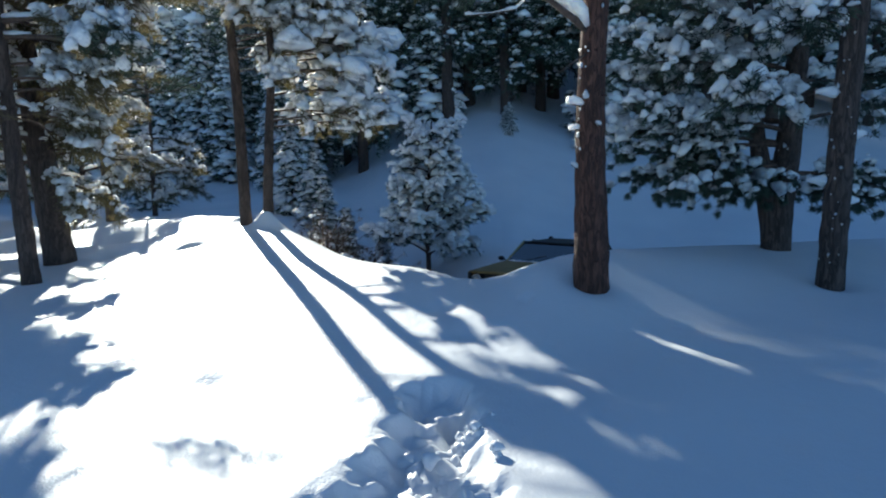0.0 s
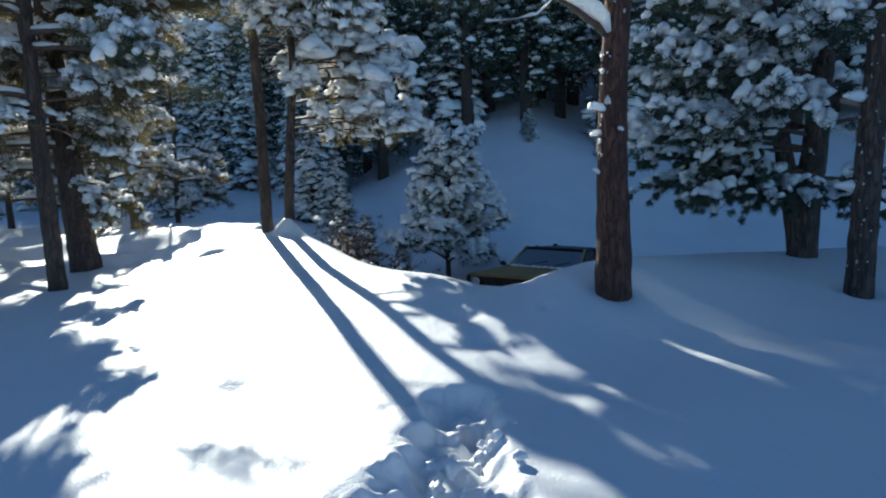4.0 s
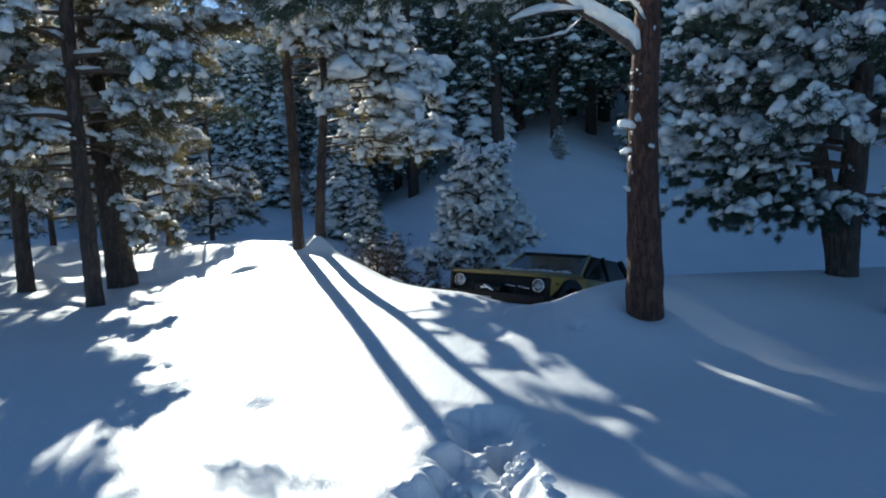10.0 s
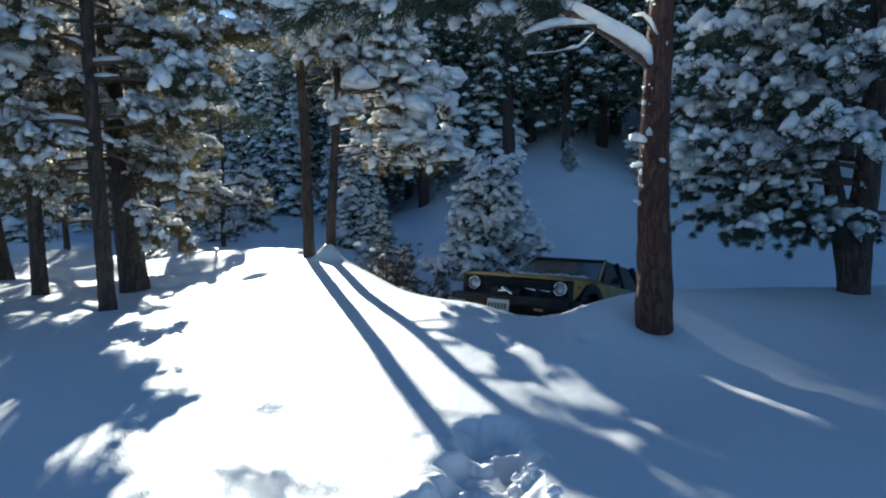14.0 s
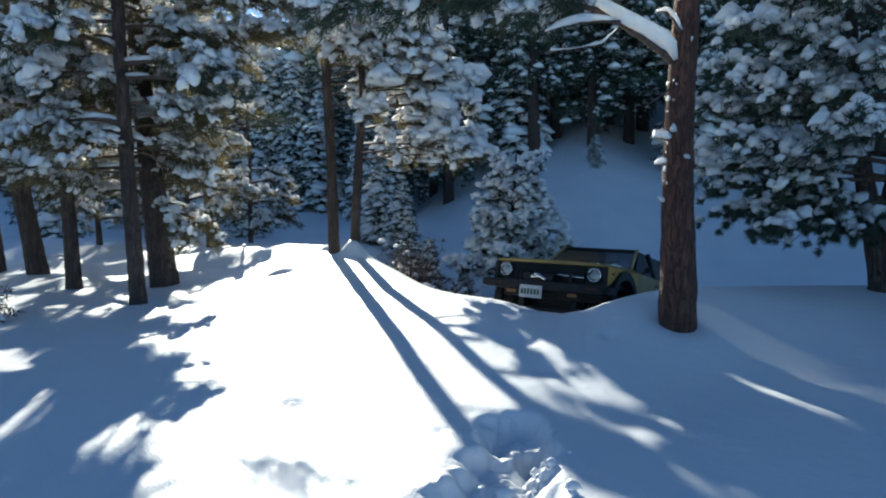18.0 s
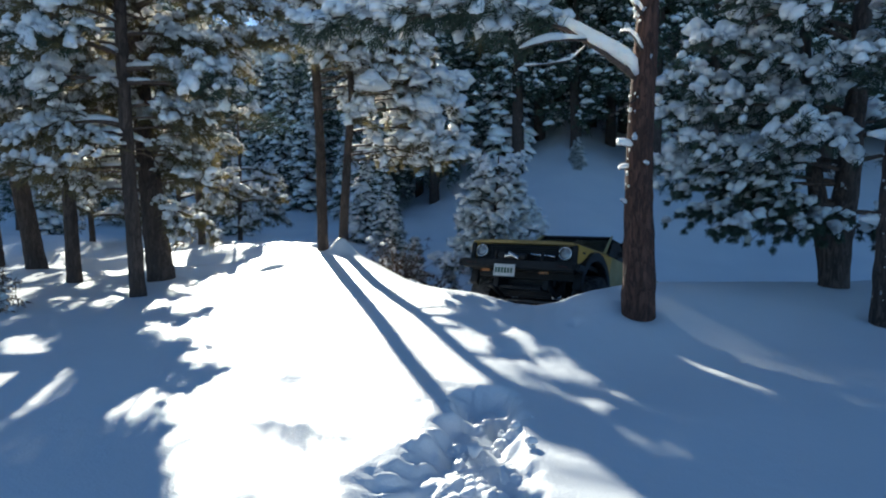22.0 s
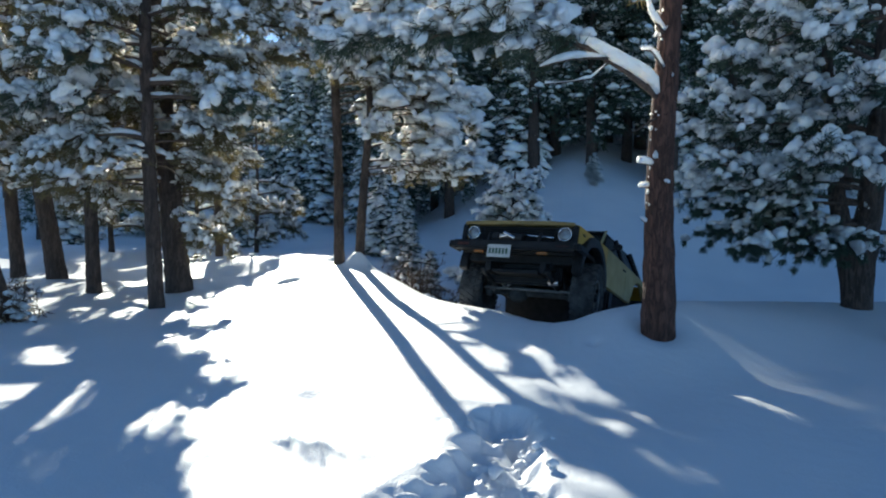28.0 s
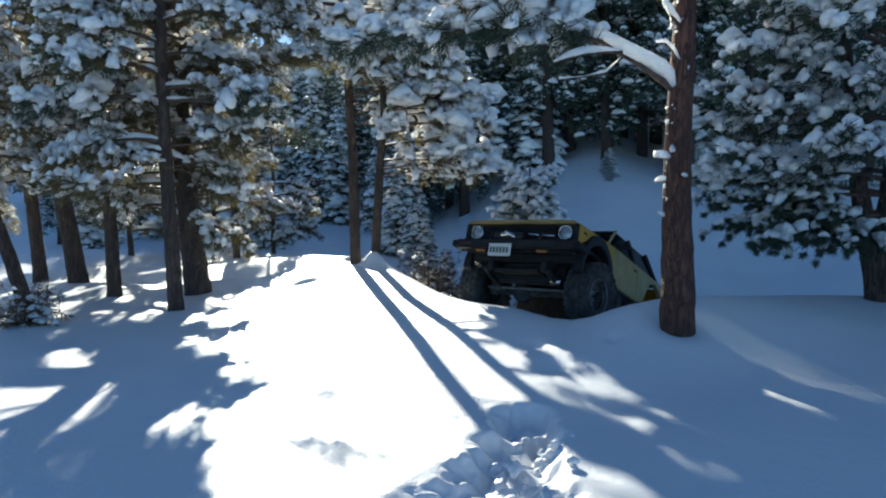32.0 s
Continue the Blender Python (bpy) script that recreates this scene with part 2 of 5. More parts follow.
class Shape:
    """Collects triangles, then becomes one mesh object."""

    def __init__(self):
        self.v, self.f, self.n = [], [], 0

    def add(self, v, f):
        self.v.append(np.asarray(v, float))
        self.f.append(np.asarray(f, int) + self.n)
        self.n += len(v)

    def tube(self, pts, radii, sides=8, rough=0.0, flat=1.0, cap=True, wave=9.0):
        pts, radii = np.asarray(pts, float), np.asarray(radii, float)
        tan = np.gradient(pts, axis=0)
        tan /= np.linalg.norm(tan, axis=1)[:, None] + 1e-9
        ref = np.array((0, 0, 1.0)) if abs(tan[:, 2]).mean() < 0.8 else np.array((1.0, 0, 0))
        a = np.cross(tan, ref)
        a /= np.linalg.norm(a, axis=1)[:, None] + 1e-9
        b = np.cross(a, tan)
        ang = np.linspace(0, 2 * math.pi, sides, endpoint=False)
        rr = radii[:, None] * np.ones(sides)
        if rough:
            s = np.arange(len(pts))[:, None] * 0.9
            rr = rr * (1 + rough * (np.sin(ang * 3 + s * 1.7) * 0.4 + np.sin(ang * wave - s * 2.3) * 0.35 + RNG.normal(0, 0.35, rr.shape)))
        v = pts[:, None] + rr[..., None] * (np.cos(ang)[None, :, None] * a[:, None] + flat * np.sin(ang)[None, :, None] * b[:, None])
        k = len(pts)
        i, j = np.meshgrid(np.arange(k - 1), np.arange(sides), indexing="ij")
        p, q = (i * sides + j).ravel(), (i * sides + (j + 1) % sides).ravel()
        f = np.concatenate((np.stack((p, q, q + sides), 1), np.stack((p, q + sides, p + sides), 1)))
        v = v.reshape(-1, 3)
        if cap:
            v = np.concatenate((v, pts[:1], pts[-1:]))
            m, e = k * sides, (k - 1) * sides
            j = np.arange(sides)
            f = np.concatenate((f, np.stack((np.full(sides, m), (j + 1) % sides, j), 1), np.stack((np.full(sides, m + 1), e + j, e + (j + 1) % sides), 1)))
        self.add(v, f)

    def lumps(self, at, along, size, level=1, low=0.5, rng=RNG):
        """A lump of snow at each place, drawn out along a direction; size: half lengths (along, across, up)."""
        temp, f = LUMPS[level]
        for c, d, s in zip(at, along, size):
            d = d / (np.linalg.norm(d) + 1e-9)
            side = np.cross((0, 0, 1.0), d)
            side /= np.linalg.norm(side) + 1e-9
            up = np.cross(d, side)
            v = temp[rng.integers(len(temp))] * s
            self.add(c + v[:, :1] * d + v[:, 1:2] * side + v[:, 2:] * up, f)

    def needles(self, at, along, count, length, width, spread=1.0, rng=RNG):
        """Tufts: thin blades that fan out round each twig's direction."""
        at, along = np.repeat(np.asarray(at), count, 0), np.repeat(np.asarray(along), count, 0)
        d = along / (np.linalg.norm(along, axis=1)[:, None] + 1e-9) + spread * rng.normal(0, 0.75, at.shape) - np.array((0, 0, 0.2))
        d /= np.linalg.norm(d, axis=1)[:, None] + 1e-9
        side = np.cross(d, rng.normal(0, 1, at.shape))
        side /= np.linalg.norm(side, axis=1)[:, None] + 1e-9
        ln = length * rng.uniform(0.7, 1.2, (len(at), 1))
        root = at - along * 0.0 + rng.normal(0, length * 0.22, at.shape)
        v = np.stack((root - side * width, root + side * width, root + d * ln), 1).reshape(-1, 3)
        self.add(v, np.arange(len(v)).reshape(-1, 3))

    def box(self, lo, hi, m=None):
        lo, hi = np.minimum(lo, hi), np.maximum(lo, hi)
        v = np.array([[(lo, hi)[i][0], (lo, hi)[j][1], (lo, hi)[k][2]] for i in (0, 1) for j in (0, 1) for k in (0, 1)])
        if m is not None:
            v = v @ np.array(m.to_3x3()).T + np.array(m.translation)
        q = [(0, 1, 3, 2), (4, 6, 7, 5), (0, 4, 5, 1), (2, 3, 7, 6), (0, 2, 6, 4), (1, 5, 7, 3)]
        self.add(v, [t for a, b, c, d in q for t in ((a, b, c), (a, c, d))])

    def make(self, name, mat, parent=None, label="", smooth=True):
        v, f = np.concatenate(self.v), np.concatenate(self.f)
        me = bpy.data.meshes.new(name)
        me.vertices.add(len(v))
        me.vertices.foreach_set("co", v.ravel().astype(np.float32))
        me.loops.add(len(f) * 3)
        me.loops.foreach_set("vertex_index", f.ravel().astype(np.int32))
        me.polygons.add(len(f))
        me.polygons.foreach_set("loop_start", np.arange(0, len(f) * 3, 3, dtype=np.int32))
        me.polygons.foreach_set("loop_total", np.full(len(f), 3, np.int32))
        me.polygons.foreach_set("use_smooth", np.full(len(f), bool(smooth)))
        me.update(calc_edges=True)
        me.materials.append(mat)
        ob = new(name, me)
        ob.parent = parent
        if label:
            ob["label"] = label
        return ob


def empty(name, m=None):
    ob = new(name)
    ob.empty_display_size = 0.3
    if m is not None:
        ob.matrix_world = m
    return ob


# ---- ground ----
EDGE_X = [-60, -9, -7.5, -5.5, -4.0, -2.4, -1.3, -0.66, -0.15, 0.24, 0.6, 1.0, 1.5, 2.3, 3.4, 4.5, 7, 60]
EDGE_Y = [16, 15, 14.5, 13.2, 12.7, 10.5, 8.6, 7.7, 7.4, 7.1, 6.7, 6.9, 7.4, 8.1, 8.8, 9.2, 9.8, 12]
EDGE_Z = [0, 0, 0, 0.06, 0.17, 0.08, 0.02, 0.03, 0.07, 0.04, -0.06, 0.13, 0.22, 0.19, 0.13, 0.10, 0.1, 0]
DENTS = [(-3.75, 9.85, 0.22, 0.15), (-4.66, 9.23, 0.2, 0.10), (-7.37, 10.6, 0.25, 0.12), (-0.96, 4.36, 0.2, 0.045), (-4.4, 9.9, 0.4, 0.08), (-5.4, 10.6, 0.45, 0.12), (-6.3, 9.6, 0.5, 0.10), (-7.2, 10.4, 0.5, 0.12), (-0.28, 3.96, 0.07, 0.009), (0.02, 4.05, 0.06, 0.008), (1.0, 6.0, 0.07, 0.03), (0.55, 5.3, 0.15, 0.02), (0.3, 5.9, 0.16, 0.02), (-3.9, 8.2, 0.12, 0.03), (-8.2, 11.5, 0.6, 0.15), (1.56, 6.35, 0.24, 0.06), (4.12, 7.38, 0.27, 0.06), (-4.5, 7.6, 0.2, 0.05)]


BUMPS = [(-2.97, 11.12, 0.2, 0.3), (-5.2, 12.3, 0.7, 0.11), (-6.0, 11.6, 0.6, 0.10), (-7.4, 11.2, 0.6, 0.12), (-4.6, 11.6, 0.4, 0.06), (-3.2, 11.9, 0.22, 0.16), (-6.4, 8.9, 0.4, 0.10), (-5.1, 9.4, 0.5, 0.10), (-8.4, 10.4, 0.6, 0.15), (1.15, 6.75, 0.35, 0.05), (1.56, 6.35, 0.45, 0.05)]
FEET = [(0.28, 4.09, 0.085, 0.16), (0.49, 4.03, 0.075, 0.18), (0.50, 3.86, 0.07, 0.12), (0.22, 3.75, 0.09, 0.06), (0.30, 3.52, 0.11, 0.05), (0.47, 3.22, 0.10, 0.07), (0.25, 2.9, 0.11, 0.06), (0.55, 2.72, 0.11, 0.08), (0.4, 2.3, 0.11, 0.07), (0.66, 1.95, 0.11, 0.07)]


heap_rng = np.random.default_rng(23)
HEAPS = []
for _ in range(400):
    hy, hx = heap_rng.uniform(2.3, 4.25), 0.42 + heap_rng.normal(0.03, 0.17)
    hr = heap_rng.uniform(0.025, 0.08)
    if all((hx - ox) ** 2 + (hy - oy) ** 2 > (0.75 * max(hr, o_r)) ** 2 * 1.6 for ox, oy, o_r, _u in HEAPS):
        HEAPS.append((hx, hy, hr, hr * heap_rng.uniform(0.2, 0.55)))


def step(a, b, x):
    s = np.clip((x - a) / (b - a), 0, 1)
    return s * s * (3 - 2 * s)


def soft_interp(x, xs, ys, w=0.22):
    return sum(np.interp(x + o * w, xs, ys) * k for o, k in ((-2, 0.12), (-1, 0.23), (0, 0.30), (1, 0.23), (2, 0.12)))


def waves(x, y, seed, n=7, low=0.15, high=1.0):
    r, z = np.random.default_rng(seed), 0
    for _ in range(n):
        a, k, p = r.uniform(0, 6.28), r.uniform(low, high), r.uniform(0, 6.28)
        z = z + np.sin((x * math.cos(a) + y * math.sin(a)) * k * 6.28 + p) / n
    return z


def trench_shape(x, y):
    """How far inside the trodden way a place is, 0 to 1."""
    wob = 0.05 * waves(x, y, 41, 9, 0.7, 2.0) + 0.035 * waves(x, y, 42, 9, 2.5, 6.0) + 0.02 * waves(x, y, 43, 9, 6.0, 12.0)
    cx = np.interp(y, [0, 1.5, 2.9, 3.3, 3.6, 4.1, 4.45], [0.75, 0.55, 0.37, 0.38, 0.41, 0.40, 0.37])
    half = np.interp(y, [0, 2.9, 3.3, 3.6, 4.0, 4.3], [0.46, 0.40, 0.33, 0.25, 0.23, 0.20])
    d = np.hypot(x - cx, 0.9 * np.clip(y - 4.22, 0, 9)) + wob
    soft = np.where(x < cx, 0.25, 0.6)
    return (1 - step(half * soft, half * 1.2, d)) * step(-2.5, -1, y)


def height(x, y):
    x, y = np.asarray(x, float), np.asarray(y, float)
    ye, ze = soft_interp(x, EDGE_X, EDGE_Y), soft_interp(x, EDGE_X, EDGE_Z)
    near = -0.12 + 0.02 * np.clip(-y, 0, 6)
    run = 4.5 - 1.9 * step(-2.8, 0.6, x)
    z = near + (ze - near) * step(-1, 0, (y - ye) / run)
    d = y - ye
    ditch = np.interp(d, [0, 0.4, 0.9, 1.5, 2.2, 3.0, 4, 5.5, 7, 21, 45, 90, 200, 900], [0, -0.05, -0.22, -0.45, -0.95, -1.4, -1.62, -1.65, -1.3, 2.95, 11, 24, 46, 60])
    left = np.interp(d, [0, 1, 3, 7, 14, 30, 60, 120, 900], [0, -0.08, -0.35, -0.25, 0.3, 1.8, 7, 18, 40])
    w = step(-5.0, -1.2, x + 0.16 * np.clip(d - 3, 0, 40))
    z = z + np.where(d > 0, ditch * w + left * (1 - w), 0)
    z = z + 0.035 * waves(x, y, 2, 7, 0.05, 0.22) * step(-3, 2, y) + 0.012 * waves(x, y, 5, 9, 0.25, 0.8)
    for px, py, r, dp in DENTS:
        z = z - 1.5 * dp * np.exp(-(((x - px) / r) ** 2 + ((y - py) / (r * 1.3)) ** 2) * 1.5)
    z = z + 0.13 * step(-3.6, -5.2, x) * step(7.6, 9.6, y) * waves(x, y, 31, 9, 0.3, 0.9)
    for px, py, r, up in BUMPS:
        z = z + up * np.exp(-(((x - px) / r) ** 2 + ((y - py) / r) ** 2))
    t = trench_shape(x, y)
    lump = 0.05 * waves(x, y, 11, 10, 1.2, 3.0) + 0.04 * np.abs(waves(x, y, 12, 10, 2.5, 5.5))
    heap = 0
    rag, rag2 = 0.55 * waves(x, y, 51, 10, 5.0, 11.0), 0.55 * waves(x, y, 52, 10, 5.0, 11.0)
    for px, py, r, up in HEAPS:
        q = ((x - px) / r + rag) ** 2 + ((y - py) / r + rag2) ** 2
        heap = np.maximum(heap, up * np.sqrt(np.clip(1 - q * (0.8 + 0.6 * lump / 0.05), 0, 1)))
    hole = 0
    for px, py, r, dp in FEET:
        hole = np.maximum(hole, dp * (1 - step(0.4, 1.2, np.hypot((x - px) / r, (y - py) / (r * 1.3)))))
    fill = step(-0.2, 0.24, x - np.interp(y, [2.0, 3.0, 3.5], [0.48, 0.36, 0.46])) * (1 - step(3.3, 3.55, y))
    rim = np.clip(t * (1 - t) * 4, 0, 1)
    return z - t * (0.15 - 0.05 * fill - 1.0 * lump) - hole * t + rim * 0.8 * lump + heap * step(0.0, 0.3, t) + (0.03 * np.abs(waves(x, y, 15, 14, 3.0, 7.0)) + 0.03 * waves(x, y, 16, 14, 5.0, 13.0)) * step(0.02, 0.5, t)


def h(x, y):
    return float(height(np.array([x]), np.array([y]))[0])


def spaced(parts, grow, far):
    """Grid lines: stretches of even step, then steps that grow."""
    out = []
    for a, b, s in parts:
        out += list(np.arange(a, b, s))
    v, s = parts[-1][1], parts[-1][2]
    while v < far:
        out.append(v)
        s *= grow
        v += s
    return out + [far]


gx_right = spaced([(0.3, 1.15, 0.022), (1.15, 2.4, 0.06), (2.4, 6.0, 0.11), (6.0, 14, 0.35)], 1.12, 900)
gx_left = spaced([(-0.3, 0.3, 0.022), (0.3, 1.5, 0.055), (1.5, 6.5, 0.095), (6.5, 14, 0.3)], 1.12, 900)
gx = np.array([-v for v in reversed(gx_left)] + [v for v in gx_right])
gy_front = spaced([(1.6, 2.5, 0.05), (2.5, 4.5, 0.023), (4.5, 9.2, 0.075), (9.2, 12.6, 0.08), (12.6, 15, 0.2), (15, 30, 0.5)], 1.1, 1200)
gy_back = spaced([(-1.6, 0, 0.1), (0, 6, 0.5)], 1.25, 300)
gy = np.array([-v for v in reversed(gy_back)] + gy_front)
GX, GY = np.meshgrid(gx, gy, indexing="ij")
GZ = height(GX, GY)
nx, ny = GX.shape
ii, jj = np.meshgrid(np.arange(nx - 1), np.arange(ny - 1), indexing="ij")
p0 = (ii * ny + jj).ravel()
ground_shape = Shape()
ground_shape.add(np.stack((GX, GY, GZ), -1).reshape(-1, 3), np.concatenate((np.stack((p0, p0 + ny, p0 + ny + 1), 1), np.stack((p0, p0 + ny + 1, p0 + 1), 1))))
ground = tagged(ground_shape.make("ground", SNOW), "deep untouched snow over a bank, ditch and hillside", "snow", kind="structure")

# ---- trees ----
# open patches of snow that the sun reaches through the stand: no bough hangs in its way
CLEARINGS = [
    # the wide sunlit slope, up to the first stem's shadow
    [(-4.4, 8.7), (-4.5, 10.3), (-4.6, 11.1), (-3.5, 11.2), (-2.93, 10.0), (-1.9, 8.0), (-0.14, 4.64), (0.2, 4.05), (0.2, 3.46), (0.05, 2.95), (-0.2, 2.5), (-0.45, 2.95), (-0.4, 2.6), (-0.62, 3.05), (-0.55, 2.5), (-0.84, 2.6), (-1.05, 3.2), (-0.97, 2.75), (-1.28, 3.5), (-1.15, 2.95), (-1.48, 3.75), (-1.38, 3.3), (-1.62, 3.85), (-1.62, 3.5), (-1.8, 3.9), (-1.86, 3.65), (-2.04, 3.88), (-1.86, 4.12), (-1.45, 4.23), (-1.81, 5.1), (-2.68, 6.46), (-3.35, 7.25)],
    # the strip between the two stems' shadows, and the uneven patch past it
    [(-2.85, 10.4), (-1.49, 7.44), (-0.95, 6.59), (-0.18, 5.54), (0.52, 4.45), (0.18, 4.42), (-0.65, 6.02), (-1.9, 8.4)],
    [(-2.2, 9.9), (-1.25, 7.5), (-0.83, 7.13), (-0.22, 6.04), (0.34, 5.18), (0.7, 4.84), (0.71, 5.1), (0.36, 5.47), (0.2, 5.8), (-0.1, 6.3), (-0.5, 6.95), (-1.0, 7.9)],
    # slits and patches past the trodden way
    [(0.28, 6.15), (0.65, 6.34), (0.7, 6.2), (0.4, 6.03)],
    [(0.34, 5.88), (0.5, 5.88), (0.8, 5.36), (0.66, 5.34)],
    [(0.75, 5.12), (1.03, 4.78), (1.06, 4.84), (0.8, 5.2)],
    [(0.62, 4.62), (0.89, 4.54), (1.13, 4.24), (1.3, 4.0), (1.17, 3.96), (0.87, 4.36)],
    [(1.17, 4.45), (1.37, 4.36), (1.57, 3.96), (1.48, 3.9), (1.28, 4.13)],
    [(1.13, 3.95), (1.3, 3.92), (1.54, 3.52), (1.35, 3.48), (1.13, 3.74)],
    [(1.94, 5.25), (2.1, 5.14), (2.2, 4.62), (2.0, 4.72)],
    [(0.05, 4.3), (0.36, 4.35), (0.52, 3.9), (0.62, 3.4), (0.66, 2.4), (0.15, 2.5)],
    [(0.62, 3.55), (0.9, 3.48), (1.14, 3.2), (1.28, 2.8), (0.98, 2.4), (0.76, 2.8)],
    [(1.67, 3.32), (1.8, 3.24), (1.82, 3.0), (1.68, 3.03)],
    [(1.87, 3.8), (1.93, 3.78), (2.02, 3.45), (1.95, 3.47)],
    [(2.22, 3.87), (2.3, 3.85), (2.42, 3.6), (2.34, 3.62)],
    # on the shady flank
    [(-3.5, 4.05), (-3.1, 4.5), (-2.61, 4.28), (-2.29, 3.72), (-2.42, 3.3), (-2.9, 3.2), (-3.3, 3.6)],
    [(-4.03, 5.2), (-3.83, 5.28), (-3.44, 4.79), (-3.54, 4.66)],
    [(-2.0, 3.13), (-1.9, 3.2), (-1.8, 3.04), (-1.9, 3.0)],
    [(0.95, 6.75), (1.3, 6.7), (1.35, 6.4), (1.05, 6.42)],
    # among the stems on the flank
    [(-7.6, 10.4), (-7.2, 11.6), (-5.9, 11.5), (-5.6, 10.6), (-6.4, 9.9)],
    [(-5.6, 10.9), (-5.3, 11.5), (-4.8, 11.4), (-4.9, 10.8)],
]
for sx, sy, long_, wide in ((-4.45, 6.85, 0.22, 0.07), (-3.9, 6.7, 0.3, 0.09), (-3.04, 5.85, 0.25, 0.1), (-2.7, 5.6, 0.25, 0.08), (-2.45, 5.75, 0.3, 0.07), (-2.75, 6.15, 0.3, 0.1), (-3.8, 6.1, 0.3, 0.07), (-3.3, 6.8, 0.35, 0.1), (-2.3, 5.5, 0.2, 0.07), (-3.6, 7.3, 0.4, 0.12), (-4.6, 7.4, 0.3, 0.1), (-2.05, 4.9, 0.2, 0.06)):
    # slits between the boughs, drawn out along the sun's direction
    CLEARINGS.append([(sx + 0.448 * a - 0.894 * w, sy - 0.894 * a - 0.448 * w) for a, w in ((-long_, -wide), (-long_, wide), (long_, wide), (long_, -wide))])


def inside_of(poly, x, y):
    inside = False
    for (ax, ay), (bx, by) in zip(poly, poly[1:] + poly[:1]):
        if (ay > y) != (by > y) and x < (bx - ax) * (y - ay) / (by - ay) + ax:
            inside = not inside
    return inside


def in_sunbeam(p, first=0):
    """Whether a bough at p would shade one of the clearings, from the first on."""
    k = (p[2] + 0.08) / S.z
    x, y = p[0] - S.x * k, p[1] - S.y * k
    # the edges run out in ragged fingers along the sun's direction
    across = x * 0.894 + y * 0.448
    finger = 0.10 * math.sin(across * 29) + 0.12 * math.sin(across * 71 + 1) + 0.22 * noise.noise(Vector((x * 4.0, y * 2.2, 3.0)))
    fx, fy = x - 0.448 * finger, y + 0.894 * finger
    for n_, poly in enumerate(CLEARINGS):
        if n_ < first:
            continue
        if n_ < 3 and inside_of(poly, fx, fy):
            return True
        # a clump is wider than a slit: keep clear of both its sides
        if n_ >= 3 and any(inside_of(poly, x + 0.894 * o, y + 0.448 * o) for o in (-0.05, 0, 0.05)):
            return True
    return False


def bent(base, top, n, sway, rng):
    """A trunk's line from base to top with a slight sway."""
    s = np.linspace(0, 1, n)[:, None]
    p = np.asarray(base) + (np.asarray(top) - np.asarray(base)) * s
    a = rng.uniform(0, 6.28, 2)
    p[:, 0] += (sway * np.sin(s[:, 0] * 5 + a[0]) - sway * math.sin(a[0])) * np.minimum(1, s[:, 0] * 4)
    p[:, 1] += (sway * np.sin(s[:, 0] * 4 + a[1]) - sway * math.sin(a[1])) * np.minimum(1, s[:, 0] * 4)
    return p


def limb_line(start, az, length, rise, droop, rng, n=9, wig=0.05):
    """A limb that leaves the trunk at azimuth az (degrees, 0 = +y, 90 = +x), climbs by rise and sags by droop over its length."""
    s = np.linspace(0, 1, n)
    a = radians(az) + np.cumsum(rng.normal(0, 0.07, n))
    stepl = length / (n - 1)
    x = start[0] + np.concatenate(([0], np.cumsum(np.sin(a[:-1]) * stepl)))
    y = start[1] + np.concatenate(([0], np.cumsum(np.cos(a[:-1]) * stepl)))
    z = start[2] + rise * s * length - droop * s * s * length + wig * length * np.sin(s * 7 + rng.uniform(0, 6)) * 0.3 * s
    return np.stack((x, y, z), 1)


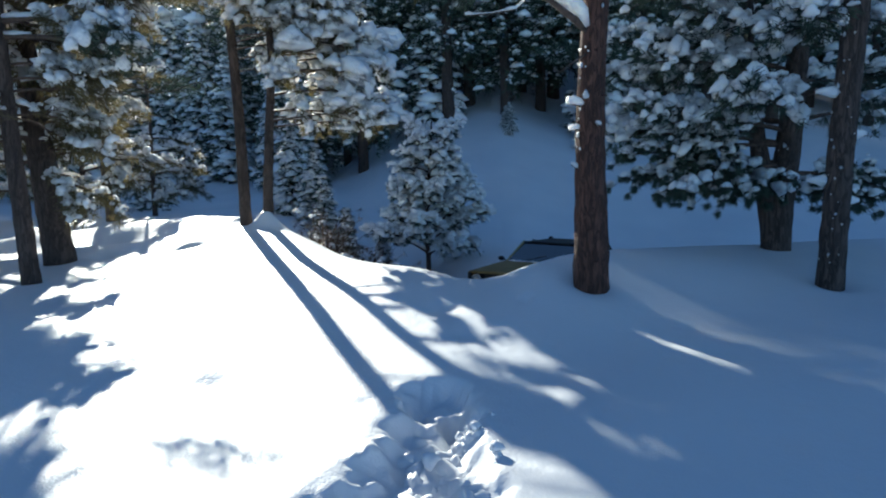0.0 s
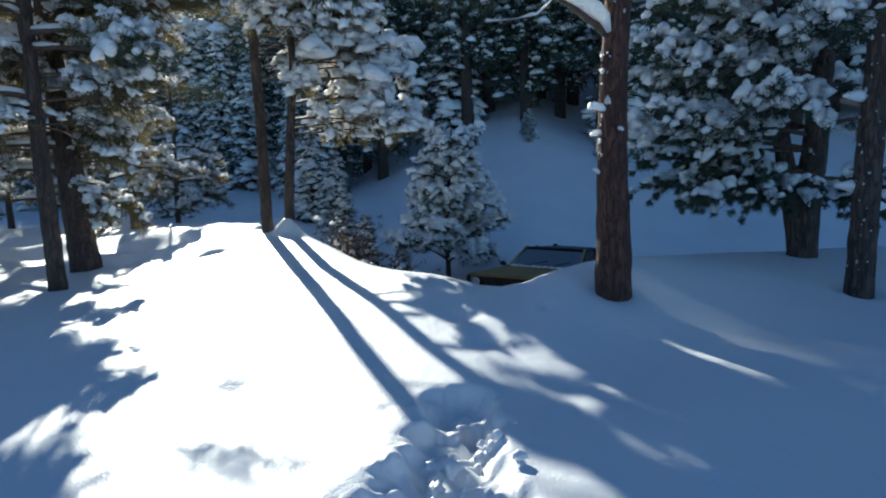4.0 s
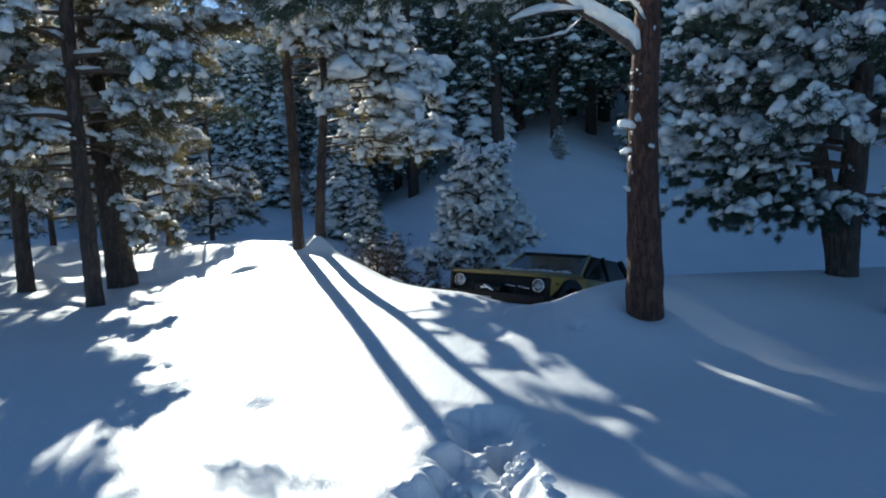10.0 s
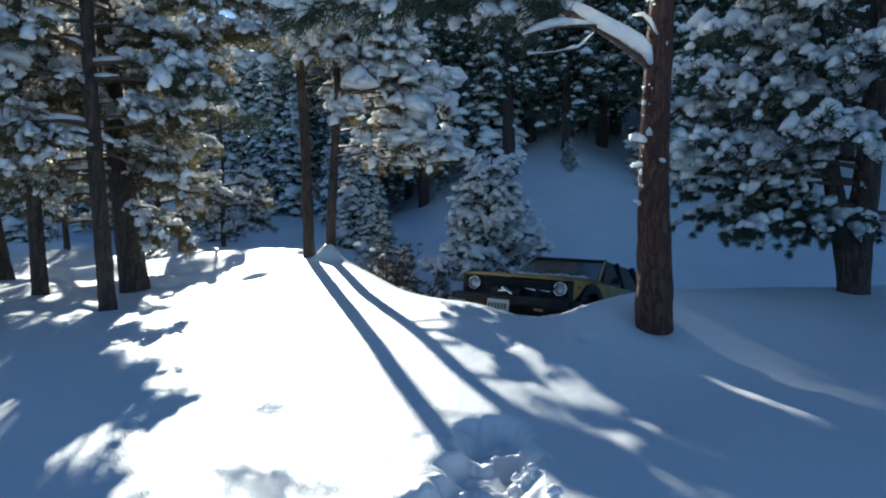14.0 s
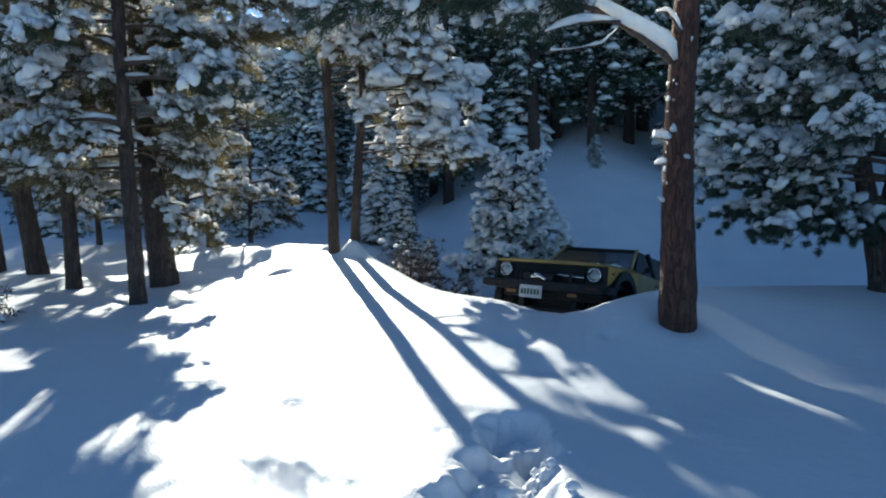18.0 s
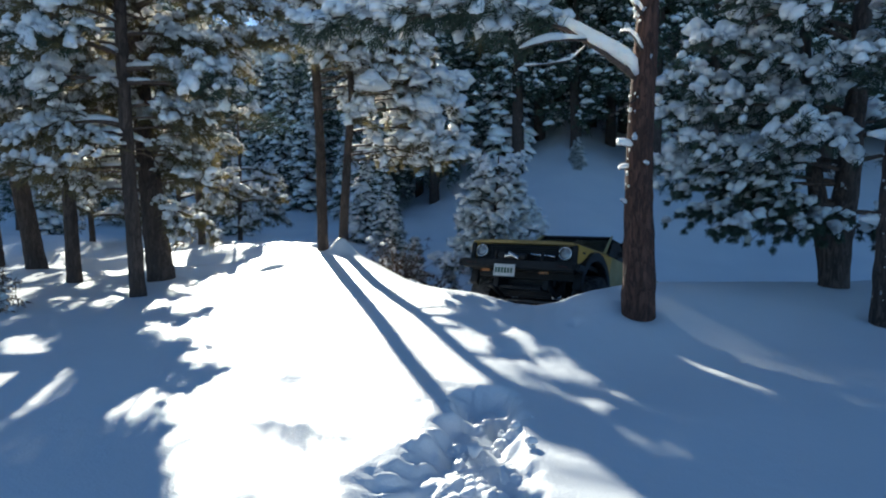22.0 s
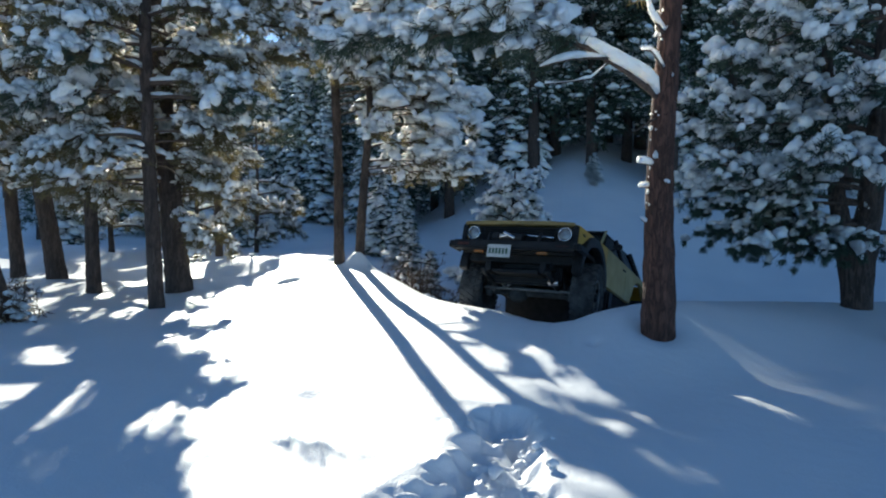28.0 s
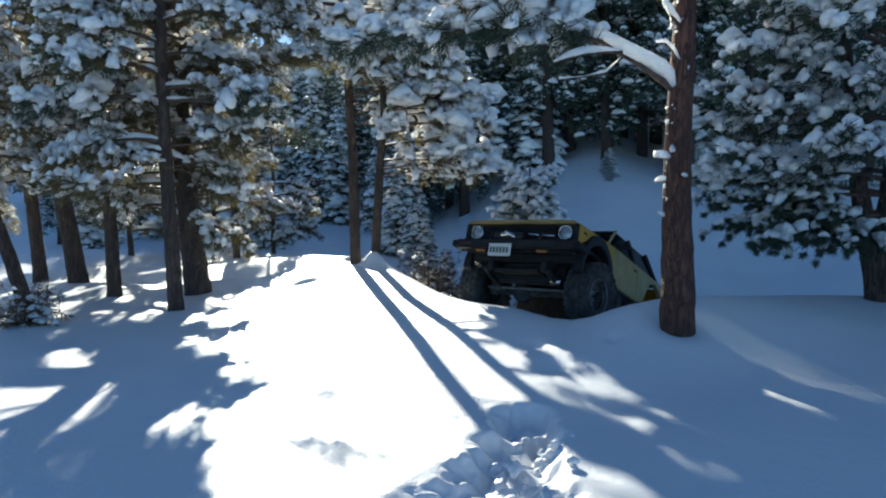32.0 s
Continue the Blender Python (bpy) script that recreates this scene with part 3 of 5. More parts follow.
def grow_limb(tree, line, r0, rng, twigs=10, twig_len=0.45, nodes=3, blob=(0.16, 0.10, 0.08), tuft=14, needle=0.14, width=0.005, level=1, bare=0.25, snow_line=0.7, mat=NEEDLE, snowy=0.85, lift=(-0.35, 0.7), heap=(1, 4), thin=False):
    """One limb of a tree as a part with its needles and its snow as sub-parts; thin: a sparse bough that the sun shines through."""
    wood, green, white = Shape(), Shape(), Shape()
    root = np.array(tree.location)
    in_way = (lambda q: False) if thin else in_sunbeam
    blocked = [in_way(root + q) for q in line[len(line) // 3:]]
    if sum(blocked) > 0.6 * len(blocked):
        return None
    if any(blocked):
        # where the sun comes through, only thin wood without snow
        snow_line, r0 = 0, min(r0, 0.011)
    n = len(line)
    s = np.linspace(0, 1, n)
    wood.tube(line, r0 * (1 - 0.8 * s) + 0.004, 7, 0.12)
    at, along = [], []
    length = np.linalg.norm(np.diff(line, axis=0), axis=1).sum()
    for k in range(twigs):
        u = bare + (1 - bare) * (k + rng.uniform(0, 0.9)) / twigs
        u = min(u, 0.995)
        i = min(int(u * (n - 1)), n - 2)
        fr = u * (n - 1) - i
        p = line[i] * (1 - fr) + line[i + 1] * fr
        t = line[i + 1] - line[i]
        t /= np.linalg.norm(t) + 1e-9
        side = np.cross(t, (0, 0, 1.0)) * (1 if k % 2 else -1)
        d = t * rng.uniform(0.5, 1.0) + side * rng.uniform(0.35, 1.1) + np.array((0, 0, rng.uniform(*lift)))
        d /= np.linalg.norm(d)
        tl = twig_len * rng.uniform(0.5, 1.2) * (1.15 - 0.6 * u) + 0.05
        w = np.linspace(0, 1, 4)[:, None]
        q = p + d * tl * w
        q[:, 2] -= (tl * rng.uniform(0.15, 0.5) * w[:, 0] ** 2)
        if in_way(root + q[3]) or in_way(root + q[1]):
            continue
        wood.tube(q, np.array([0.011, 0.008, 0.006, 0.003]) * (0.7 + 8 * r0), 4, cap=False)
        for c in np.linspace(0.25, 1.0, nodes):
            j = min(int(c * 3), 2)
            e = q[j] + (q[j + 1] - q[j]) * (c * 3 - j) if c < 1 else q[3]
            e = e + rng.normal(0, 0.05, 3) * twig_len
            if in_way(root + e):
                continue
            at.append(e)
            dd = q[j + 1] - q[j]
            along.append(dd / (np.linalg.norm(dd) + 1e-9))
    if not in_way(root + line[-1]):
        at.append(line[-1]), along.append(line[-1] - line[-2])
    if not at:
        return None
    at, along = np.array(at), np.array(along)
    along /= np.linalg.norm(along, axis=1)[:, None] + 1e-9
    green.needles(at, along, tuft, needle, width, rng=rng)
    keep = rng.random(len(at)) < snowy
    for c, d in zip(at[keep], along[keep]):
        # a clump is two or three lumps that lean over the twig's end
        big = math.exp(rng.normal(0, 0.3))
        for j in range(int(rng.integers(*heap))):
            sz = np.array(blob) * big * rng.uniform(0.6, 1.1) * rng.uniform(0.85, 1.2, 3)
            e = d + rng.normal(0, 0.45, 3)
            e[2] = min(e[2], 0.3) - rng.uniform(0.0, 0.35)
            at_ = c + rng.normal(0, 0.75, 3) * np.array(blob) * (0 if j == 0 else 1) + np.array((0, 0, sz[2] * 0.5 + needle * 0.38))
            # none over the slits that the sun comes through
            fallen = not thin and in_sunbeam(root + at_, 3)
            (Shape() if fallen else white).lumps([at_], [e], [sz], level, rng=rng)
    if snow_line:
        m = max(2, int(snow_line * n))
        top = line[:m].copy()
        rr = np.clip((r0 * (1 - 0.8 * s[:m]) + 0.004) * 0.95 + 0.008, 0.012, 0.07) * rng.uniform(0.75, 1.2, m)
        top[:, 2] += (r0 * (1 - 0.8 * s[:m])) * 0.75 + rr * 0.35
        rr[0] *= 0.6
        rr[-1] *= 0.4
        white.tube(top, rr, 7, 0.1)
    b = wood.make("branch", TWIG, tree)
    tagged(green.make("needles", mat, b), kind="stuff")
    if white.v:
        tagged(white.make("snow_load", LOAD, b), kind="stuff")
    return b


def trunk_part(tree, line, r0, r1, mat, rng, sides=18, flare=0.25, rough=0.06, name="trunk", girth=None):
    """A tapered trunk with a flared foot and plated relief."""
    t = Shape()
    k = max(12, int(np.linalg.norm(line[-1] - line[0]) / 0.09))
    s = np.linspace(0, 1, k)
    fine = np.stack([np.interp(s, np.linspace(0, 1, len(line)), line[:, c]) for c in range(3)], 1)
    rad = (r0 + (r1 - r0) * s) * (1 + flare * np.exp(-s * k * 0.09 / 0.12))
    if girth:
        rad = np.interp(fine[:, 2], [g[0] for g in girth], [g[1] for g in girth])
    t.tube(fine, rad, sides, rough, wave=7)
    return t.make(name, mat, tree)


def on_line(line, z):
    return np.array([np.interp(z, line[:, 2], line[:, c]) for c in range(3)])


def stuck_snow(tree, line, r0, rng, count, z0, z1, toward=(-0.3, -0.9)):
    """Flakes of snow that cling to the bark."""
    sh = Shape()
    for _ in range(count):
        p = on_line(line, rng.uniform(z0, z1))
        a = math.atan2(toward[0], toward[1]) + rng.normal(0, 0.55)
        d = np.array((math.sin(a), math.cos(a), 0))
        s = 0.006 + 0.018 * rng.random() ** 3
        sh.lumps([p + d * r0 * 0.98], [np.array((0.0, 0, 1.0)) + 0.01 * d], [np.array((s * rng.uniform(0.8, 1.8), s * rng.uniform(0.7, 1.3), s * 0.7))], 2, rng=rng)
    tagged(sh.make("clinging_snow", LOAD, tree), kind="stuff")


def pine(base, top, r0, r1, bark, label, limbs, seed, sides=16, sway=0.04, group="pines on the bank", sink=0.15, via=None, category="tree", girth=None):
    """A snow-laden pine: trunk, limbs with needles and snow. base and top: (x, y, z); limbs: rows of
    (height, azimuth, length, rise, droop, options)."""
    rng = np.random.default_rng(seed)
    tree = tagged(empty("pine_tree", pose(*base)), label, category, group)
    t = np.array(top, float) - np.array(base, float)
    line = bent((0, 0, -sink), t, 14, sway, rng)
    if via:
        k = np.array([(0, 0, -sink), *via, tuple(t)], float)
        zz = np.linspace(-sink, t[2], 24)
        line = np.stack((soft_interp(zz, k[:, 2], k[:, 0], 0.12), soft_interp(zz, k[:, 2], k[:, 1], 0.12), zz), 1)
    trunk_part(tree, line, r0, r1, bark, rng, sides, girth=girth)
    for z, az, length, rise, droop, opt in limbs:
        s = on_line(line, z)
        grow_limb(tree, limb_line(s, az, length, rise, droop, rng), opt.get("r", 0.018 + 0.014 * length), rng, **{k: v for k, v in opt.items() if k != "r"})
    return tree, line, rng


def whorls(rng, z0, z1, count, long0, long1, rise, droop, opt, favour=None, spread=180):
    """Limbs up a crown, with lengths from long0 at its foot to long1 at its top."""
    rows = []
    for k in range(count):
        u = (k + 0.5) / count
        az = k * 137.5 + rng.uniform(-25, 25) if favour is None else favour + rng.uniform(-spread, spread)
        ln = (long0 + (long1 - long0) * u) * rng.uniform(0.75, 1.15)
        rows.append((z0 + (z1 - z0) * u, az, ln, rise * rng.uniform(0.6, 1.4), droop * rng.uniform(0.6, 1.3), dict(opt, twigs=max(4, int(opt["twigs"] * ln / max(long0, long1))))))
    return rows


R2 = np.random.default_rng(21)
NEAR = dict(twigs=17, twig_len=0.55, nodes=3, blob=(0.066, 0.06, 0.056), tuft=34, needle=0.12, width=0.0055, level=2, snowy=0.9, mat=SPRUCE, snow_line=0.35, heap=(1, 4), r=0.026)
MID = dict(twigs=14, twig_len=0.5, nodes=2, blob=(0.105, 0.088, 0.07), tuft=22, needle=0.15, width=0.0065, level=2, snowy=1.0, heap=(2, 5))
LACY = dict(twigs=15, twig_len=0.48, nodes=4, blob=(0.056, 0.046, 0.038), tuft=17, needle=0.15, width=0.006, level=1, snowy=1.0, heap=(2, 5))

# the red-barked trunk with one heavy limb
rb = h(1.58, 6.35)
red, red_line, rr_ = pine((1.58, 6.35, rb), (1.64, 6.33, 7.2), 0.155, 0.11, BARK, "red-barked pine trunk in deep snow with one snow-laden limb", [], 31, sides=28, via=[(0.0, 0, 0.3), (-0.015, 0, 0.75), (-0.035, 0, 1.3), (-0.03, 0, 2.0), (-0.005, 0, 2.5), (0.0, 0, 3.0)], girth=((-0.15, 0.158), (0.1, 0.156), (0.4, 0.146), (1.1, 0.127), (1.8, 0.113), (2.4, 0.105), (2.8, 0.096), (7.2, 0.06)))
stuck_snow(red, red_line, 0.122, rr_, 60, 0.1, 3.0, (-0.9, -0.35))


def on_red(points):
    """Places in the world as places on the red-barked tree."""
    return np.array(points, float) - np.array(red.location)


# the heavy limb: bare near the trunk under a ridge of snow, then a long bough of clumps
big = on_red([(1.50, 6.30, 2.22), (1.38, 6.24, 2.31), (1.20, 6.20, 2.44), (1.02, 6.17, 2.55), (0.86, 6.13, 2.64), (0.66, 6.10, 2.69), (0.40, 6.06, 2.73), (0.05, 6.0, 2.76), (-0.4, 5.96, 2.76), (-0.9, 5.92, 2.73), (-1.45, 5.9, 2.66)])
grow_limb(red, big, 0.032, rr_, twigs=38, twig_len=0.4, nodes=3, blob=(0.075, 0.066, 0.055), tuft=34, needle=0.14, width=0.005, level=2, snowy=0.85, bare=0.42, snow_line=1.0, mat=SPRUCE, lift=(-0.25, 0.4))
bs = Shape()
bs.tube(on_red([(1.49, 6.27, 2.25), (1.44, 6.24, 2.36), (1.38, 6.22, 2.42), (1.28, 6.20, 2.475), (1.18, 6.19, 2.525), (1.08, 6.17, 2.58), (0.96, 6.16, 2.645), (0.84, 6.14, 2.71), (0.72, 6.13, 2.735)]), [0.025, 0.06, 0.066, 0.07, 0.068, 0.066, 0.062, 0.055, 0.02], 14, 0.04, flat=0.95)
tagged(bs.make("limb_snow", LOAD, red), "thick ridge of snow along the limb")
top_ridge = Shape()
top_ridge.tube(on_red([(0.62, 6.10, 2.76), (0.45, 6.07, 2.8), (0.25, 6.03, 2.825), (0.05, 6.0, 2.82), (-0.12, 5.99, 2.81)]), [0.02, 0.05, 0.055, 0.05, 0.02], 12, 0.1, flat=0.8)
tagged(top_ridge.make("limb_snow", LOAD, red), "thick ridge of snow along the limb")


def bare_branch(tree, line, r0, pad=None, tip=0.004):
    """A leafless side branch; pad: the radii of the snow that lies along it."""
    line = np.asarray(line, float)
    n_ = len(line)
    w = Shape()
    w.tube(line, np.linspace(r0, tip, n_), 7, 0.1)
    b = w.make("branch", TWIG, tree)
    if pad:
        s_ = Shape()
        fine = np.stack([np.interp(np.linspace(0, 1, 13), np.linspace(0, 1, n_), line[:, c]) for c in range(3)], 1)
        rad = np.interp(np.linspace(0, 1, 13), np.linspace(0, 1, len(pad)), pad)
        s_.tube(fine + np.stack((np.zeros(13), np.zeros(13), r0 * 0.5 + rad * 0.55), 1), rad, 9, 0.1, flat=0.75)
        s_.make("snow_load", LOAD, b)
    return b


bare_branch(red, on_red([(1.04, 6.14, 2.54), (0.9, 6.06, 2.53), (0.72, 6.0, 2.51), (0.58, 5.97, 2.475), (0.46, 5.95, 2.435)]), 0.017, [0.012, 0.026, 0.045, 0.05, 0.036, 0.012])
bare_branch(red, on_red([(1.04, 6.16, 2.5), (0.9, 6.1, 2.36), (0.72, 6.08, 2.33), (0.5, 6.05, 2.31)]), 0.009, [0.004, 0.012, 0.022, 0.006, 0.006, 0.02])
bare_branch(red, on_red([(1.53, 6.27, 2.46), (1.46, 6.22, 2.56), (1.41, 6.2, 2.61), (1.33, 6.18, 2.61)]), 0.016, [0.02, 0.028, 0.026, 0.024, 0.01])
bare_branch(red, on_red([(1.49, 6.27, 2.03), (1.42, 6.22, 1.99), (1.34, 6.2, 1.93), (1.25, 6.18, 1.87)]), 0.009)
bare_branch(red, on_red([(1.52, 6.27, 2.78), (1.46, 6.2, 2.83), (1.40, 6.18, 2.92), (1.36, 6.16, 3.05)]), 0.02, [0.03, 0.035, 0.04, 0.03, 0.02])
bare_branch(red, on_red([(1.49, 6.30, 1.60), (1.42, 6.27, 1.62), (1.34, 6.25, 1.63)]), 0.014, [0.02, 0.042, 0.05, 0.04])
bare_branch(red, on_red([(1.49, 6.32, 1.42), (1.42, 6.3, 1.42), (1.36, 6.29, 1.41)]), 0.011, [0.015, 0.032, 0.035, 0.02])
bare_branch(red, on_red([(1.46, 6.33, 1.08), (1.42, 6.3, 1.1), (1.385, 6.29, 1.13)]), 0.013, [0.015, 0.03, 0.03, 0.015])
bare_branch(red, on_red([(1.60, 6.28, 1.44), (1.60, 6.22, 1.45), (1.58, 6.19, 1.46)]), 0.008, [0.015, 0.022, 0.02])
for z, az, ln, rise in ((3.3, -60, 0.5, 0.5), (3.6, 110, 0.9, 0.3), (3.9, -110, 1.1, 0.3), (4.3, 40, 1.2, 0.2), (4.6, -30, 1.2, 0.2)):
    grow_limb(red, limb_line(on_line(red_line, z), az, ln + 0.15, rise, 0.1, rr_, 6), 0.03, rr_, **dict(MID, twigs=8))
# a thin bough over the heavy limb
grow_limb(red, on_red([(1.5, 6.3, 3.3), (1.1, 6.2, 3.2), (0.8, 6.15, 3.1), (0.58, 6.1, 3.03), (0.44, 6.08, 2.98), (0.24, 6.06, 2.95), (-0.07, 6.04, 2.98), (-0.4, 6.02, 3.0)]), 0.018, rr_, **dict(MID, twigs=14, bare=0.5, snow_line=1.0))

# the twin-stemmed pine on the bank
fb = h(4.15, 8.75)
opt = dict(NEAR, snow_line=0)
low = dict(NEAR, snowy=0.5, twigs=26, tuft=80, needle=0.075, width=0.005, blob=(0.05, 0.045, 0.036), level=2, bare=0.25, twig_len=0.45, snow_line=0)
fl = [(1.05, -82, 1.75, -0.04, 0.08, low), (1.25, -92, 1.9, 0.0, 0.05, low), (0.95, -70, 1.3, -0.1, 0.12, low), (0.9, -125, 0.8, -0.1, 0.15, low), (0.75, 75, 0.9, 0.0, 0.2, low), (1.0, -100, 1.5, 0.0, 0.16, low), (0.9, 70, 1.5, 0.05, 0.15, low), (1.0, -60, 1.5, 0.05, 0.12, low)]
fl += [(1.25, -75, 2.0, 0.18, 0.1, opt), (1.4, -105, 1.9, 0.22, 0.08, opt), (1.5, -50, 1.9, 0.2, 0.1, opt), (1.6, -140, 1.6, 0.2, 0.1, opt), (1.75, -85, 2.1, 0.28, 0.1, opt), (1.9, -115, 1.8, 0.3, 0.12, opt)]
fl += [(1.5, 75, 1.8, 0.25, 0.1, opt), (1.8, 130, 1.6, 0.25, 0.12, opt), (1.9, 30, 1.8, 0.25, 0.1, opt), (2.1, -80, 2.0, 0.35, 0.15, opt), (2.2, -150, 1.6, 0.3, 0.12, opt), (2.3, -40, 1.9, 0.3, 0.1, opt), (2.4, -105, 1.9, 0.35, 0.1, opt)]
fl += [(2.5, 90, 1.8, 0.35, 0.1, opt), (2.6, -70, 1.8, 0.45, 0.15, opt), (2.7, 170, 1.5, 0.3, 0.1, opt), (2.9, -110, 1.7, 0.45, 0.12, opt), (3.1, -60, 1.6, 0.5, 0.1, opt), (3.2, 60, 1.6, 0.4, 0.1, opt)]
fl += [(3.4, -140, 1.4, 0.4, 0.1, opt), (3.6, -90, 1.4, 0.5, 0.1, opt), (3.9, 10, 1.3, 0.4, 0.1, opt), (4.2, -120, 1.2, 0.5, 0.1, opt), (4.6, 90, 1.0, 0.5, 0.1, opt), (5.0, -60, 0.8, 0.6, 0.1, opt)]
fork, fork_line, rf = pine((4.15, 8.75, fb), (4.5, 9.0, 5.9), 0.165, 0.05, BARK_DARK, "twin-stemmed pine with a broad crown bowed under heavy snow", fl, 41, sides=20)
stem = np.array([(-0.02, 0, 0.1), (-0.12, 0.08, 0.7), (-0.2, 0.2, 1.35), (-0.32, 0.3, 2.2), (-0.35, 0.35, 3.2)])
trunk_part(fork, stem, 0.13, 0.06, BARK_DARK, rf, 16, 0.1, name="second_stem")
stuck_snow(fork, fork_line, 0.15, rf, 12, 0.05, 1.4, (-0.6, -0.7))

# the stout pine at the side
bb = h(4.12, 7.38)
side_tree, side_line, rs = pine((4.12, 7.38, bb), (4.2, 7.3, 6.5), 0.128, 0.085, BARK_DARK, "stout dark pine trunk with snow clinging to its bark", whorls(R2, 2.4, 5.6, 9, 1.9, 1.0, 0.25, 0.15, NEAR), 43, sides=22)
stuck_snow(side_tree, side_line, 0.125, rs, 34, 0.05, 2.5, (-0.7, -0.6))
for z, az, ln in ((1.05, -75, 0.28), (1.5, 80, 0.3), (0.85, 70, 0.25), (1.9, -90, 0.3)):
    l_ = limb_line(on_line(side_line, z), az, ln, 0.2, 0.1, rs, 5)
    w = Shape()
    w.tube(l_, np.linspace(0.018, 0.005, 5), 6, 0.1)
    b = w.make("branch", TWIG, side_tree)
    s_ = Shape()
    s_.tube(l_[1:] + np.array((0, 0, 0.025)), [0.05, 0.055, 0.04, 0.02], 7, 0.15)
    s_.make("snow_load", LOAD, b)

# the pair on the mound
ab = h(-3.42, 11.35)
dense_ = dict(MID, twigs=14, bare=0.15, snow_line=0.3, r=0.014)
pa = [(2.95, 80, 1.3, 0.35, 0.25, MID), (2.9, 120, 0.6, 0.3, 0.2, MID), (3.15, 0, 0.6, 0.2, 0.1, MID), (3.35, -20, 0.5, 0.2, 0.1, MID), (3.0, 60, 0.7, 0.3, 0.2, MID), (3.15, 95, 0.8, 0.3, 0.2, MID), (3.3, 130, 0.7, 0.3, 0.2, MID), (3.2, 50, 1.1, 0.3, 0.2, MID), (3.45, 110, 0.8, 0.3, 0.2, MID), (3.6, 70, 1.5, 0.25, 0.2, MID), (4.0, 100, 1.7, 0.25, 0.2, MID), (4.1, 150, 1.2, 0.2, 0.2, MID)]
pa += [(4.15, -75, 1.3, 0.35, 0.15, MID), (4.3, -105, 1.4, 0.3, 0.15, MID), (4.4, -55, 1.5, 0.3, 0.15, MID), (4.6, -90, 1.6, 0.25, 0.15, MID), (4.5, 70, 1.6, 0.2, 0.2, MID), (4.8, -60, 1.5, 0.2, 0.2, MID), (4.95, -110, 1.5, 0.2, 0.2, MID), (5.1, 120, 1.3, 0.2, 0.2, MID), (5.3, -80, 1.3, 0.25, 0.2, MID), (5.5, 30, 1.1, 0.3, 0.2, MID), (5.9, -30, 0.9, 0.4, 0.2, MID)]
pa += [(2.5, 85, 0.75, 0.2, 0.1, dense_), (2.7, 70, 0.7, 0.2, 0.1, dense_), (2.85, 95, 0.8, 0.2, 0.1, dense_), (3.05, 75, 0.8, 0.2, 0.1, dense_)]
pine((-3.4, 11.35, ab), (-3.62, 11.2, 6.6), 0.10, 0.05, BARK_DARK, "slender red-brown pine on the sunlit mound", pa, 51, sides=14)
a2b = h(-2.97, 11.2)
p2 = []
for k, (z, az, ln, rise) in enumerate(((1.6, 100, 2.0, 0.1), (1.85, 70, 2.2, 0.25), (2.2, 88, 2.4, 0.15), (2.45, 60, 2.1, 0.35), (2.6, 98, 2.3, 0.25), (2.8, 78, 2.2, 0.3), (3.15, 140, 1.5, 0.4), (3.3, 60, 1.8, 0.35), (3.4, 100, 1.7, 0.5), (3.6, -80, 1.1, 0.4), (3.7, 85, 1.5, 0.5), (3.9, 30, 1.3, 0.4), (4.1, 120, 1.2, 0.5), (4.4, -40, 1.0, 0.5), (4.7, 90, 0.8, 0.5))):
    p2.append((z, 84 + (az - 95) * 0.5, ln, rise, rise + 0.1, dict(MID, twigs=16, bare=0.12, snow_line=0.25, blob=(0.098, 0.08, 0.064), tuft=18, r=0.010 + 0.002 * ln, heap=(2, 5))))
dense = dict(MID, twigs=15, bare=0.12, snow_line=0, tuft=22, r=0.012, heap=(2, 5))
p2 += [(3.2 + 0.13 * k, 60 + (k * 47) % 75, 1.75 - 0.05 * k, 0.35, 0.35, dense) for k in range(13)]
p2 += [(2.2 + 0.11 * k, 38 + (k * 29) % 40, 1.5 + 0.06 * ((k * 5) % 9), 0.3, 0.3, dense) for k in range(9)]
low2 = dict(MID, twigs=15, bare=0.15, snow_line=0.2, blob=(0.09, 0.076, 0.06), tuft=22, r=0.012)
p2 += [(1.36, 80, 1.7, 0.12, 0.1, low2), (1.45, 95, 1.8, 0.14, 0.1, low2), (1.5, 70, 1.5, 0.14, 0.1, low2)]
p2 += [(z, az, 0.6, 0.3, 0.2, dict(MID, twigs=9, bare=0.1, snow_line=0, r=0.012)) for z, az in ((1.95, 150), (2.15, 200), (2.35, 140), (2.5, 180), (2.7, 220), (2.85, 150))]
# the crown is widest low down and closes to a dome
p2 = [(z, az, min(ln, float(np.interp(z, [2.0, 2.4, 2.8, 3.2, 3.7, 5.0], [2.0, 1.75, 1.5, 1.05, 0.75, 0.5]))), rise, droop, o) for z, az, ln, rise, droop, o in p2]
pine((-2.97, 11.2, a2b), (-2.55, 10.9, 5.2), 0.085, 0.035, BARK_DARK, "bent slim pine with fans of snow-covered branches", p2, 53, sides=12, via=[(0.03, -0.06, 0.25), (0.20, -0.5, 0.6), (0.22, -0.5, 0.85), (0.17, -0.28, 1.3), (0.2, -0.25, 1.8), (0.28, -0.3, 2.4), (0.22, -0.3, 3.1)])

